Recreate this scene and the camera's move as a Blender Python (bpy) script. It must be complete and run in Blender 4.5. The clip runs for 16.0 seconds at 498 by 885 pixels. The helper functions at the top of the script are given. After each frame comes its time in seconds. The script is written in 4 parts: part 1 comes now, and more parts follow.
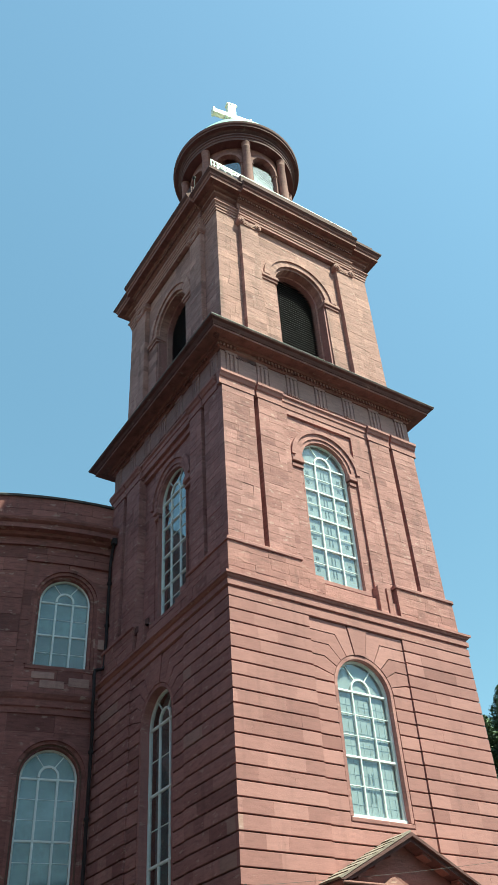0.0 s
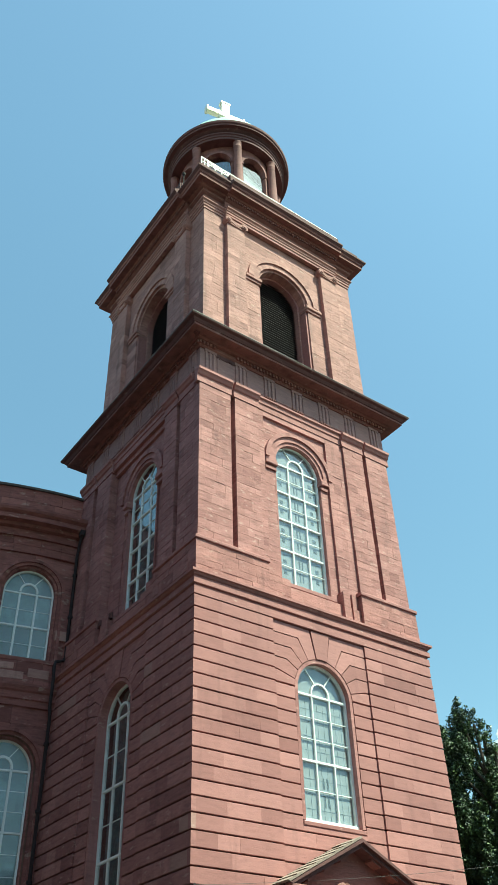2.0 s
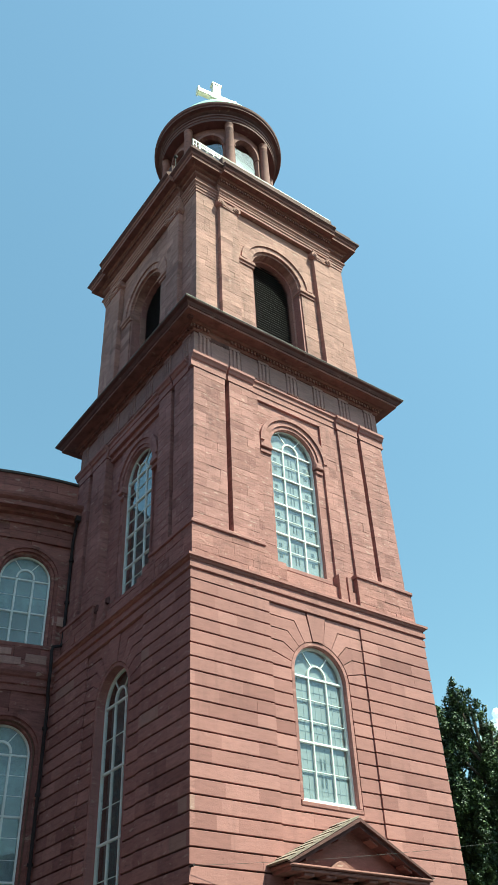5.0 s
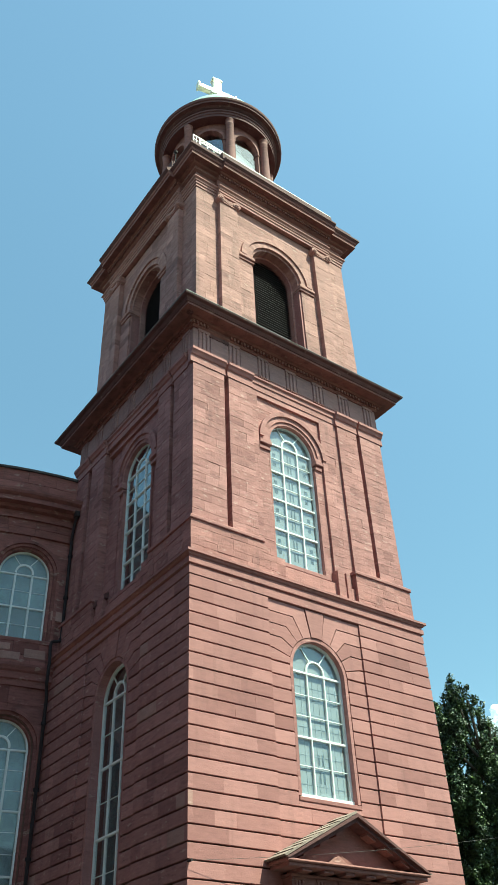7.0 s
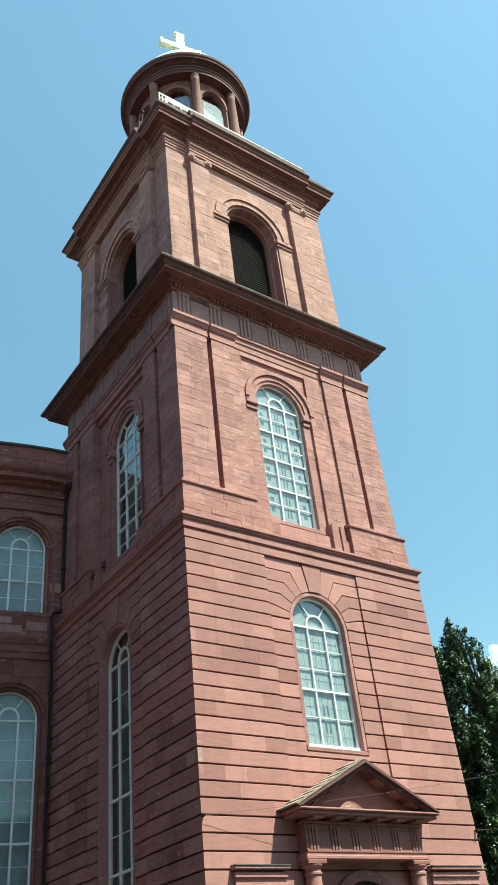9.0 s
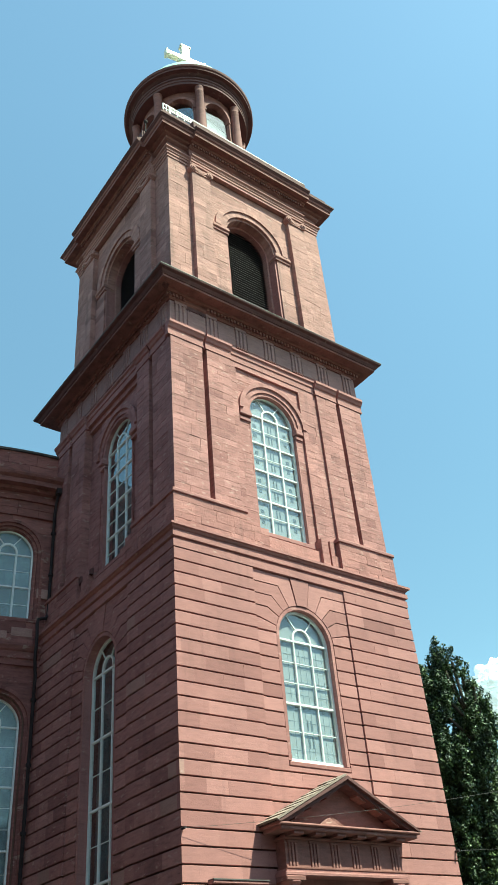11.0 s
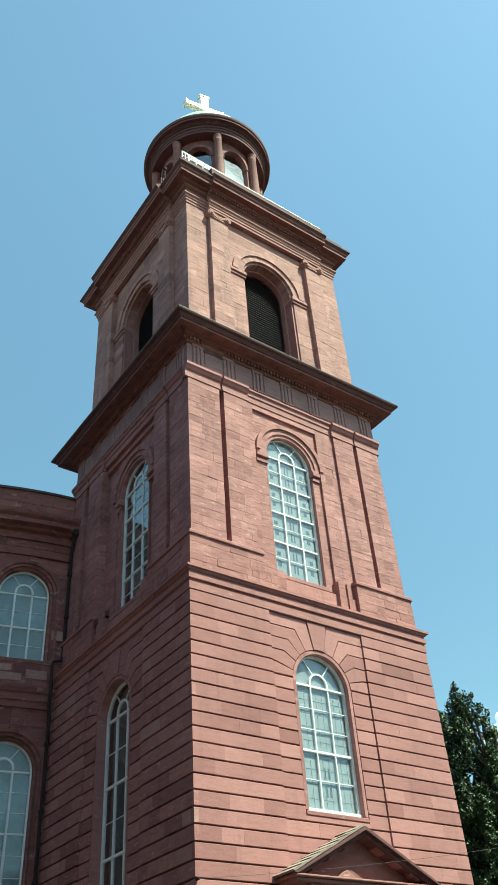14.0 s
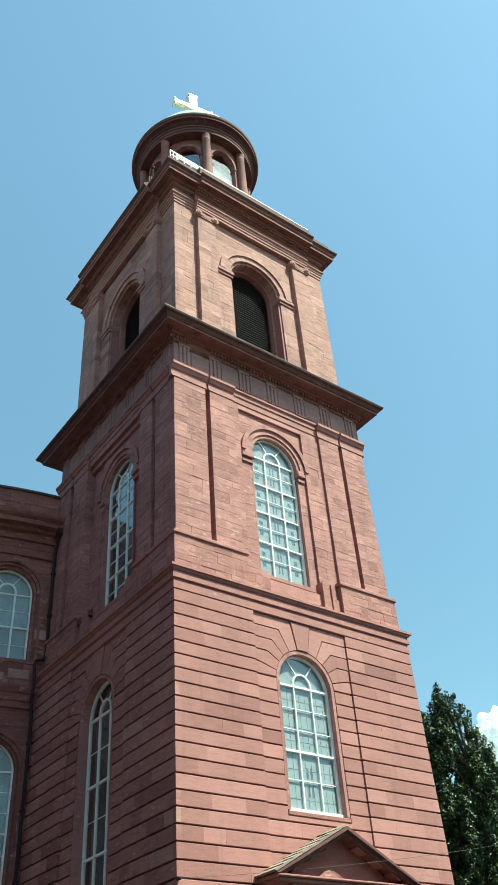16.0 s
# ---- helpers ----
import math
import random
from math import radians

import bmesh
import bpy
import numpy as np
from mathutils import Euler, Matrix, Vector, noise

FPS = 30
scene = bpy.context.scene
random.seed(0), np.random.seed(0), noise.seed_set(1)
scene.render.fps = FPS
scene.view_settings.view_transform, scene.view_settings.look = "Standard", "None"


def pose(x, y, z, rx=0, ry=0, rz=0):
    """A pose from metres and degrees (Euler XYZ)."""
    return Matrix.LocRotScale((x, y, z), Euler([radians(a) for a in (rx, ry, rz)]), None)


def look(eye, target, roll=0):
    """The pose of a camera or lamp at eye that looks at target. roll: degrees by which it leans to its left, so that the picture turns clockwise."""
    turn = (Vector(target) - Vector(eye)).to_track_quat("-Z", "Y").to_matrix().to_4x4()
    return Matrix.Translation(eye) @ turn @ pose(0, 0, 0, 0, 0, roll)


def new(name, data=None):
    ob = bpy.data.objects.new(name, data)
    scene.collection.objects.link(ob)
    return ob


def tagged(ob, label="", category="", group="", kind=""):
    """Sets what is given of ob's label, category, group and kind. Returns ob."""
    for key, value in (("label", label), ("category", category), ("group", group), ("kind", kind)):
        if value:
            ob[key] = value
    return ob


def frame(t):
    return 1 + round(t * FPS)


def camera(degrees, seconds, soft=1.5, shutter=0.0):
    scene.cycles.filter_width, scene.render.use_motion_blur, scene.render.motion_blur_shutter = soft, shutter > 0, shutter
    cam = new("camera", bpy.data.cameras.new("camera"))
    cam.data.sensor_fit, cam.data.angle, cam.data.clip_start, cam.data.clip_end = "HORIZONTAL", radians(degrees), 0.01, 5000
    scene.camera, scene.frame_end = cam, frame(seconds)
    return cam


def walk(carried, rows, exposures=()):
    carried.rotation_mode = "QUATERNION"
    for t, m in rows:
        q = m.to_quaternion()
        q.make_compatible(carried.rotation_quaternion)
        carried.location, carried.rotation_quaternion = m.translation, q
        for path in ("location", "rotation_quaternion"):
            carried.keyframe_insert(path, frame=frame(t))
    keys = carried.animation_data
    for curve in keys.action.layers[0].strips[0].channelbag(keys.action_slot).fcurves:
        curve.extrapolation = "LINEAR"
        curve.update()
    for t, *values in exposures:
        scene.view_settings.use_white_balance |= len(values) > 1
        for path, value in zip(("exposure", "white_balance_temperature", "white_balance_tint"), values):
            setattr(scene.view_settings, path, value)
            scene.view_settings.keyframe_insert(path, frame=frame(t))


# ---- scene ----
EYE = (-12.131, -19.156, 1.65)
cam = camera(33.0, 16.0, soft=0.8)
PATH = [
    (0.0, pose(*EYE, 129.249, 3.054, -32.205)),
    (0.5, pose(*EYE, 129.475, 2.444, -32.677)),
    (1.0, pose(*EYE, 129.464, 2.651, -33.170)),
    (1.5, pose(*EYE, 129.393, 1.673, -34.227)),
    (2.0, pose(*EYE, 129.121, 1.590, -35.652)),
    (2.5, pose(*EYE, 129.045, 1.724, -35.782)),
    (3.0, pose(*EYE, 128.823, 2.333, -35.508)),
    (3.5, pose(*EYE, 128.247, 2.857, -35.074)),
    (4.0, pose(*EYE, 128.246, 2.789, -35.116)),
    (6.5, pose(*EYE, 127.661, 1.495, -36.254)),
    (7.0, pose(*EYE, 127.753, 2.104, -35.758)),
    (7.5, pose(*EYE, 127.275, 1.932, -35.867)),
    (8.0, pose(*EYE, 125.551, 1.746, -36.054)),
    (8.5, pose(*EYE, 125.349, 3.167, -35.846)),
    (9.0, pose(*EYE, 125.128, 5.524, -34.261)),
    (11.5, pose(*EYE, 125.957, 4.084, -35.994)),
    (12.0, pose(*EYE, 126.097, 3.914, -36.054)),
    (12.5, pose(*EYE, 126.069, 3.172, -36.575)),
    (13.0, pose(*EYE, 126.057, 3.188, -36.141)),
    (13.5, pose(*EYE, 126.611, 3.724, -34.494)),
    (14.0, pose(*EYE, 128.698, 3.505, -34.949)),
    (14.5, pose(*EYE, 130.335, 3.878, -34.823)),
    (15.0, pose(*EYE, 130.012, 3.200, -35.304)),
    (15.5, pose(*EYE, 129.018, 3.369, -35.496)),
    (16.0, pose(*EYE, 128.628, 3.696, -36.054)),
]
walk(cam, PATH, [(t, e, 6480, -24) for t, e in
     ((0.0, 1.15), (2.5, 1.14), (4.0, 1.15), (6.5, 1.13), (7.5, 1.18), (8.0, 1.27), (9.0, 1.21), (11.5, 1.21), (12.5, 1.21), (13.5, 1.19), (14.0, 1.10), (14.5, 1.0), (15.0, 1.13), (15.5, 1.15), (16.0, 1.15))])

# ---- daylight ----
SUN_AZ = 27.0      # degrees to the right of the portal front's normal
SUN_EL = 58.0
az, el = radians(SUN_AZ), radians(SUN_EL)
to_sun = Vector((math.sin(az) * math.cos(el), -math.cos(az) * math.cos(el), math.sin(el)))
world = bpy.data.worlds.new("sky")
scene.world = world
world.use_nodes = True
wn = world.node_tree.nodes
sky = wn.new("ShaderNodeTexSky")
sky.sky_type, sky.sun_disc = "NISHITA", False
sky.sun_elevation = el
sky.sun_rotation = math.atan2(to_sun.x, to_sun.y)
sky.air_density, sky.dust_density, sky.ozone_density = 1.0, 0.5, 0.0
haze = wn.new("ShaderNodeMix")
haze.data_type, haze.blend_type = "RGBA", "MULTIPLY"
haze.inputs[0].default_value = 1.0
# the sky deepens evenly towards the horizon all round
way, axes, fade = (wn.new(k) for k in ("ShaderNodeTexCoord", "ShaderNodeSeparateXYZ", "ShaderNodeValToRGB"))
for stop, (height, tone) in zip([fade.color_ramp.elements[0], fade.color_ramp.elements.new(0.5), fade.color_ramp.elements[1]], ((0.36, 0.77), (0.60, 0.85), (0.84, 1.0))):
    stop.position, stop.color = height, (tone * 0.985, tone * 1.0, tone * 0.985, 1)
world.node_tree.links.new(way.outputs["Generated"], axes.inputs[0])
world.node_tree.links.new(axes.outputs["Z"], fade.inputs[0])
world.node_tree.links.new(fade.outputs[0], haze.inputs[7])
world.node_tree.links.new(sky.outputs[0], haze.inputs[6])
world.node_tree.links.new(haze.outputs[2], wn["Background"].inputs[0])
wn["Background"].inputs[1].default_value = 0.138
sun = new("sun", bpy.data.lights.new("sun", "SUN"))
sun.data.energy, sun.data.angle, sun.data.color = 4.75, radians(0.55), (1.0, 0.95, 0.87)
sun.matrix_world = look(to_sun * 200, (0, 0, 0))

# ---- materials ----
def mat(name, rough=0.8, metal=0.0):
    m = bpy.data.materials.new(name)
    m.use_nodes = True
    b = m.node_tree.nodes["Principled BSDF"]
    b.inputs["Roughness"].default_value, b.inputs["Metallic"].default_value = rough, metal
    return m, m.node_tree.nodes, m.node_tree.links, b


def ramp(n, l, src, stops):
    r = n.new("ShaderNodeValToRGB")
    while len(r.color_ramp.elements) < len(stops):
        r.color_ramp.elements.new(0.5)
    for e, (p, c) in zip(r.color_ramp.elements, stops):
        e.position, e.color = p, (*c, 1) if len(c) == 3 else c
    l.new(src, r.inputs[0])
    return r.outputs[0]


def mixc(n, l, fac, a, b, mode="MIX"):
    x = n.new("ShaderNodeMix")
    x.data_type, x.blend_type = "RGBA", mode
    for s, v in ((0, fac), (6, a), (7, b)):
        if isinstance(v, (int, float)):
            x.inputs[s].default_value = v
        elif isinstance(v, tuple):
            x.inputs[s].default_value = (*v, 1)
        else:
            l.new(v, x.inputs[s])
    return x.outputs[2]


def noise_tex(n, l, scale, detail=4.0, rough=0.55, stretch=(1, 1, 1)):
    g = n.new("ShaderNodeNewGeometry")
    mp = n.new("ShaderNodeMapping")
    mp.inputs["Scale"].default_value = stretch
    l.new(g.outputs["Position"], mp.inputs[0])
    t = n.new("ShaderNodeTexNoise")
    t.inputs["Scale"].default_value, t.inputs["Detail"].default_value, t.inputs["Roughness"].default_value = scale, detail, rough
    l.new(mp.outputs[0], t.inputs["Vector"])
    return t.outputs["Fac"]


def grey(v):
    return (v, v, v)


def sandstone(name, dark, light, pale, island=True, stain=0.35, bump=0.5, scars=0.62, grain=0.5, chips=3.0, spread=1.0):
    m, n, l, b = mat(name, 0.88)
    if island:
        rnd = n.new("ShaderNodeNewGeometry").outputs["Random Per Island"]
    else:
        rnd = n.new("ShaderNodeObjectInfo").outputs["Random"]
    mean = tuple((p + q) / 2 for p, q in zip(dark, light))
    col = ramp(n, l, rnd, [(0.0, tuple(v * (1 - 0.06 * spread) for v in dark)), (0.22, mean), (0.6, mean), (1.0, tuple(v * (1 + 0.04 * spread) for v in light))])
    # bedding grain, cloudy patches, soot streaks, lime scars
    bed = noise_tex(n, l, 2.2, 6, 0.65, (1, 1, 5))
    col = mixc(n, l, 1.0, col, ramp(n, l, bed, [(0.25, grey(1 - grain)), (0.47, grey(0.97)), (0.8, grey(1 + 0.6 * grain))]), "MULTIPLY")
    big = noise_tex(n, l, 0.35, 3, 0.5)
    col = mixc(n, l, 1.0, col, ramp(n, l, big, [(0.3, (0.84, 0.82, 0.82)), (0.7, (1.08, 1.06, 1.04))]), "MULTIPLY")
    streak = noise_tex(n, l, 1.1, 5, 0.6, (2.2, 2.2, 0.22))
    col = mixc(n, l, ramp(n, l, streak, [(0.55, grey(0.0)), (0.8, grey(stain))]), col, (0.075, 0.042, 0.040))
    scar = noise_tex(n, l, chips, 7, 0.62, (1, 1, 2.6))
    col = mixc(n, l, ramp(n, l, scar, [(scars, grey(0.0)), (scars + 0.05, grey(0.6))]), col, pale)
    fine = noise_tex(n, l, 38, 3, 0.7)
    col = mixc(n, l, 1.0, col, ramp(n, l, fine, [(0.3, grey(0.80)), (0.7, grey(1.15))]), "MULTIPLY")
    # short weathered cracks along the bed and small pits
    crack = noise_tex(n, l, 2.6, 5, 0.7, (1, 1, 9))
    col = mixc(n, l, ramp(n, l, crack, [(0.64, grey(0.0)), (0.70, grey(0.25 + 0.7 * grain))]), col, tuple(v * 0.30 for v in dark))
    pit = noise_tex(n, l, 9, 2, 0.6)
    col = mixc(n, l, ramp(n, l, pit, [(0.70, grey(0.0)), (0.75, grey(0.55))]), col, tuple(v * 0.35 for v in dark))
    l.new(col, b.inputs["Base Color"])
    bp = n.new("ShaderNodeBump")
    bp.inputs["Strength"].default_value, bp.inputs["Distance"].default_value = bump, 0.045
    l.new(mixc(n, l, 0.5, bed, noise_tex(n, l, 14, 6, 0.7)), bp.inputs["Height"])
    l.new(bp.outputs[0], b.inputs["Normal"])
    return m


def plain(name, colour, rough=0.6, metal=0.0, vary=0.15, scale=3.0, bump=0.0):
    m, n, l, b = mat(name, rough, metal)
    t = noise_tex(n, l, scale, 5, 0.6)
    col = mixc(n, l, 1.0, ramp(n, l, t, [(0.3, grey(1 - vary)), (0.7, grey(1 + vary))]), colour, "MULTIPLY")
    t2 = noise_tex(n, l, scale * 9, 3, 0.6)
    col = mixc(n, l, 1.0, col, ramp(n, l, t2, [(0.3, grey(1 - vary * 0.5)), (0.7, grey(1 + vary * 0.5))]), "MULTIPLY")
    l.new(col, b.inputs["Base Color"])
    if bump:
        bp = n.new("ShaderNodeBump")
        bp.inputs["Strength"].default_value, bp.inputs["Distance"].default_value = bump, 0.02
        l.new(t2, bp.inputs["Height"])
        l.new(bp.outputs[0], b.inputs["Normal"])
    return m


RED_D, RED_L, RED_P = (0.282, 0.118, 0.111), (0.408, 0.190, 0.178), (0.52, 0.32, 0.2835)
BUF_D, BUF_L, BUF_P = (0.275, 0.128, 0.1134), (0.43, 0.222, 0.1943), (0.56, 0.38, 0.3255)
RED = sandstone("red_sandstone", RED_D, RED_L, RED_P, grain=0.26)
RED_BLOCK = sandstone("red_sandstone_block", RED_D, RED_L, RED_P, island=False, grain=0.2, scars=0.66, bump=0.3)
WORN_BLOCK = sandstone("worn_sandstone_block", RED_D, RED_L, RED_P, island=False, grain=0.45, scars=0.60, bump=0.8, stain=0.45, spread=1.2)
BUFF = sandstone("buff_sandstone", BUF_D, BUF_L, BUF_P, stain=0.25)
SOOTY = sandstone("weathered_cornice_stone", (0.178, 0.071, 0.062), (0.262, 0.108, 0.093), (0.33, 0.19, 0.16), stain=0.5)
FRIEZE = sandstone("grey_frieze_stone", (0.27, 0.148, 0.142), (0.34, 0.192, 0.184), (0.42, 0.27, 0.25), grain=0.3)
# nave stone: some of the nave's shade is put into this darker red
NAVE = sandstone("shade_darkened_sandstone", (0.185, 0.066, 0.061), (0.285, 0.113, 0.102), (0.42, 0.27, 0.235), stain=0.5, scars=0.60, grain=0.5, chips=1.9, spread=2.5)
BUFF_BLOCK = sandstone("buff_sandstone_block", BUF_D, BUF_L, BUF_P, island=False, stain=0.55, grain=0.52, bump=0.9, spread=1.5)
# same shade-darkened red for the separate nave blocks
NAVE_BLOCK = sandstone("shade_darkened_sandstone_block", (0.185, 0.066, 0.061), (0.285, 0.113, 0.102), (0.42, 0.27, 0.235), island=False, stain=0.5, scars=0.60, grain=0.5, chips=1.9, spread=2.5)
PATCHY = sandstone("patched_sandstone_block", (0.27, 0.112, 0.103), (0.395, 0.178, 0.163), (0.45, 0.255, 0.225), island=False, stain=0.5, bump=0.9, scars=0.6, grain=0.4)
REPAIR = sandstone("pale_repair_stone", (0.33, 0.175, 0.155), (0.43, 0.245, 0.22), (0.5, 0.33, 0.29), island=False, grain=0.25)
CRUST = sandstone("black_crusted_stone", (0.085, 0.034, 0.034), (0.145, 0.060, 0.058), (0.26, 0.15, 0.13), stain=0.6)
JOINT = plain("mortar_joint", (0.12, 0.065, 0.05), 0.95, vary=0.25, scale=6)
PORTAL = sandstone("brown_portal_stone", (0.19, 0.08, 0.071), (0.275, 0.122, 0.108), (0.36, 0.22, 0.19), stain=0.5, grain=0.35)
WHITE = plain("white_window_paint", (0.80, 0.81, 0.81), 0.5, vary=0.08)
LATTICE = plain("grey_lattice", (0.30, 0.33, 0.335), 0.7)
SLOT = plain("dark_mark", (0.05, 0.065, 0.07), 0.8)
LEAD = plain("lead_sheet", (0.085, 0.072, 0.07), 0.75, 0.0, vary=0.25)
COPPER = plain("green_copper", (0.42, 0.58, 0.50), 0.6, 0.0, vary=0.2)
GOLD = plain("pale_gilding", (0.88, 0.84, 0.68), 0.4, 0.0, vary=0.06)
# louvre and door wood; also colours the sheets that stand for unlit depth
DARK_WOOD_AND_VOID = plain("dark_wood_and_void_shade", (0.026, 0.017, 0.018), 0.9, vary=0.3)
IRON = plain("dark_pipe_metal", (0.022, 0.013, 0.015), 0.85, 0.0, vary=0.3)
RAIL = plain("pale_railing_metal", (0.62, 0.62, 0.60), 0.5, 0.0, vary=0.1)
FLASHING = plain("dull_flashing", (0.20, 0.17, 0.16), 0.5, 0.0, vary=0.3)
MOSS = plain("mossy_slate", (0.27, 0.205, 0.175), 0.95, vary=0.35, scale=5, bump=0.4)
BLIND = plain("pale_window_blind", (0.26, 0.28, 0.285), 0.9, vary=0.12, scale=0.9)
# sheet colours behind the panes: reflected sky (nave), then room shade (flank)
SKY_SHEEN = plain("painted_sky_reflection", (0.33, 0.39, 0.415), 0.9, vary=0.3, scale=0.7)
ROOM_SHADE = plain("painted_room_shade", (0.16, 0.20, 0.21), 0.9, vary=0.3, scale=0.8)
GROUND = plain("paving", (0.05, 0.048, 0.045), 0.9, vary=0.2, scale=0.6, bump=0.3)


def pane_glass():
    m, n, l, b = mat("window_glass")
    tr, gl, lw, mx, pw, ml = (n.new(k) for k in ("ShaderNodeBsdfTransparent", "ShaderNodeBsdfGlossy", "ShaderNodeLayerWeight", "ShaderNodeMixShader", "ShaderNodeMath", "ShaderNodeMath"))
    tr.inputs[0].default_value = (0.95, 0.965, 0.97, 1)
    gl.inputs["Roughness"].default_value = 0.03
    pw.operation, ml.operation = "POWER", "MULTIPLY_ADD"
    pw.inputs[1].default_value = 2.0
    ml.inputs[1].default_value, ml.inputs[2].default_value = 0.66, 0.03
    bp = n.new("ShaderNodeBump")
    bp.inputs["Strength"].default_value, bp.inputs["Distance"].default_value = 0.1, 0.02
    l.new(noise_tex(n, l, 1.6, 2), bp.inputs["Height"])
    l.new(bp.outputs[0], gl.inputs["Normal"])
    l.new(lw.outputs["Facing"], pw.inputs[0])
    l.new(pw.outputs[0], ml.inputs[0])
    l.new(ml.outputs[0], mx.inputs[0])
    l.new(tr.outputs[0], mx.inputs[1])
    l.new(gl.outputs[0], mx.inputs[2])
    l.new(mx.outputs[0], n["Material Output"].inputs[0])
    return m


LANTERN_STONE = sandstone("brown_lantern_stone", (0.20, 0.088, 0.081), (0.31, 0.142, 0.128), (0.40, 0.24, 0.2), stain=0.5)
GLASS = pane_glass()


def leaf_mat(name, a, c):
    m, n, l, b = mat(name, 0.42)
    rnd = n.new("ShaderNodeNewGeometry").outputs["Random Per Island"]
    col = ramp(n, l, rnd, [(0.0, a), (0.6, tuple((p + q) * 0.42 for p, q in zip(a, c))), (1.0, c)])
    tuft = noise_tex(n, l, 1.7, 2, 0.5)
    col = mixc(n, l, 1.0, col, ramp(n, l, tuft, [(0.36, (0.45, 0.5, 0.55)), (0.62, (1.25, 1.2, 1.0))]), "MULTIPLY")
    l.new(col, b.inputs["Base Color"])
    b.inputs["Specular IOR Level"].default_value = 0.4
    return m


LEAF = leaf_mat("dark_green_leaves", (0.013, 0.027, 0.012), (0.11, 0.165, 0.058))
BARK = plain("bark", (0.10, 0.075, 0.055), 0.95, vary=0.4, scale=4, bump=0.6)

# ---- building kit ----
class Solid:
    """Collects boxes and prisms for one mesh."""

    def __init__(self):
        self.v, self.f = [], []

    def add(self, verts, faces):
        k = len(self.v)
        self.v += [tuple(p) for p in verts]
        self.f += [tuple(i + k for i in q) for q in faces]

    def box(self, x0, x1, y0, y1, z0, z1):
        self.add([(x, y, z) for x in (x0, x1) for y in (y0, y1) for z in (z0, z1)],
                 [(0, 1, 3, 2), (4, 6, 7, 5), (0, 4, 5, 1), (2, 3, 7, 6), (0, 2, 6, 4), (1, 5, 7, 3)])

    def prism(self, poly, d0, d1, put, chamfer=0.0, level=False):
        """A flat outline (u, v) drawn out from depth d0 to d1; put maps (u, v, d) into the world. level: only the beds are chamfered."""
        n = len(poly)
        back = [put(u, v, d0) for u, v in poly]
        if chamfer:
            cu, cv = sum(p[0] for p in poly) / n, sum(p[1] for p in poly) / n
            face = [(u if level else u - math.copysign(min(chamfer, abs(u - cu)), u - cu), v - math.copysign(min(chamfer, abs(v - cv)), v - cv)) for u, v in poly]
            mid = [put(u, v, d1 - chamfer) for u, v in poly]
            front = [put(u, v, d1) for u, v in face]
            self.add(back + mid + front, [tuple(range(n))[::-1], tuple(range(2 * n, 3 * n))]
                     + [(i, (i + 1) % n, n + (i + 1) % n, n + i) for i in range(n)]
                     + [(n + i, n + (i + 1) % n, 2 * n + (i + 1) % n, 2 * n + i) for i in range(n)])
        else:
            front = [put(u, v, d1) for u, v in poly]
            self.add(back + front, [tuple(range(n))[::-1], tuple(range(n, 2 * n))] + [(i, (i + 1) % n, n + (i + 1) % n, n + i) for i in range(n)])

    def slab(self, u0, u1, v0, v1, d0, d1, put, chamfer=0.0, level=False):
        self.prism([(u0, v0), (u1, v0), (u1, v1), (u0, v1)], d0, d1, put, chamfer, level)

    def arch_ring(self, cu, cv, r0, r1, a0, a1, d0, d1, put, steps=20):
        arc = [radians(a0 + (a1 - a0) * i / steps) for i in range(steps + 1)]
        for a, b in zip(arc, arc[1:]):
            self.prism([(cu + r0 * math.cos(a), cv + r0 * math.sin(a)), (cu + r1 * math.cos(a), cv + r1 * math.sin(a)),
                        (cu + r1 * math.cos(b), cv + r1 * math.sin(b)), (cu + r0 * math.cos(b), cv + r0 * math.sin(b))], d0, d1, put)

    def arch_band(self, cu, cv, r0, r1, d0, d1, put, steps=24):
        """A half ring in one piece."""
        vs = [put(cu + r * math.cos(math.pi * i / steps), cv + r * math.sin(math.pi * i / steps), d) for i in range(steps + 1) for r, d in ((r0, d0), (r1, d0), (r1, d1), (r0, d1))]
        self.add(vs, [(4 * i + k, 4 * i + (k + 1) % 4, 4 * i + 4 + (k + 1) % 4, 4 * i + 4 + k) for i in range(steps) for k in range(4)]
                 + [(3, 2, 1, 0), tuple(4 * steps + k for k in range(4))])

    def wall_with_arch(self, u0, u1, v0, v1, cu, r, spring, sill, d0, d1, put, steps=20):
        """A wall slab with a round-headed opening through it."""
        arc = [(cu - r * math.cos(math.pi * i / steps), spring + r * math.sin(math.pi * i / steps)) for i in range(steps + 1)]
        self.prism([(u0, v0), (u1, v0), (u1, sill), (u0, sill)], d0, d1, put)
        self.prism([(u0, sill), (cu - r, sill), (cu - r, spring), (u0, spring)], d0, d1, put)
        self.prism([(cu + r, sill), (u1, sill), (u1, spring), (cu + r, spring)], d0, d1, put)
        h = steps // 2
        self.prism([(u0, spring)] + arc[:h + 1] + [(cu, v1), (u0, v1)], d0, d1, put)
        self.prism(arc[h:] + [(u1, spring), (u1, v1), (cu, v1)], d0, d1, put)

    def lathe(self, prof, cx, cy, steps=48, close=True):
        m = len(prof)
        vs = [(cx + r * math.cos(2 * math.pi * i / steps), cy + r * math.sin(2 * math.pi * i / steps), z) for i in range(steps) for r, z in prof]
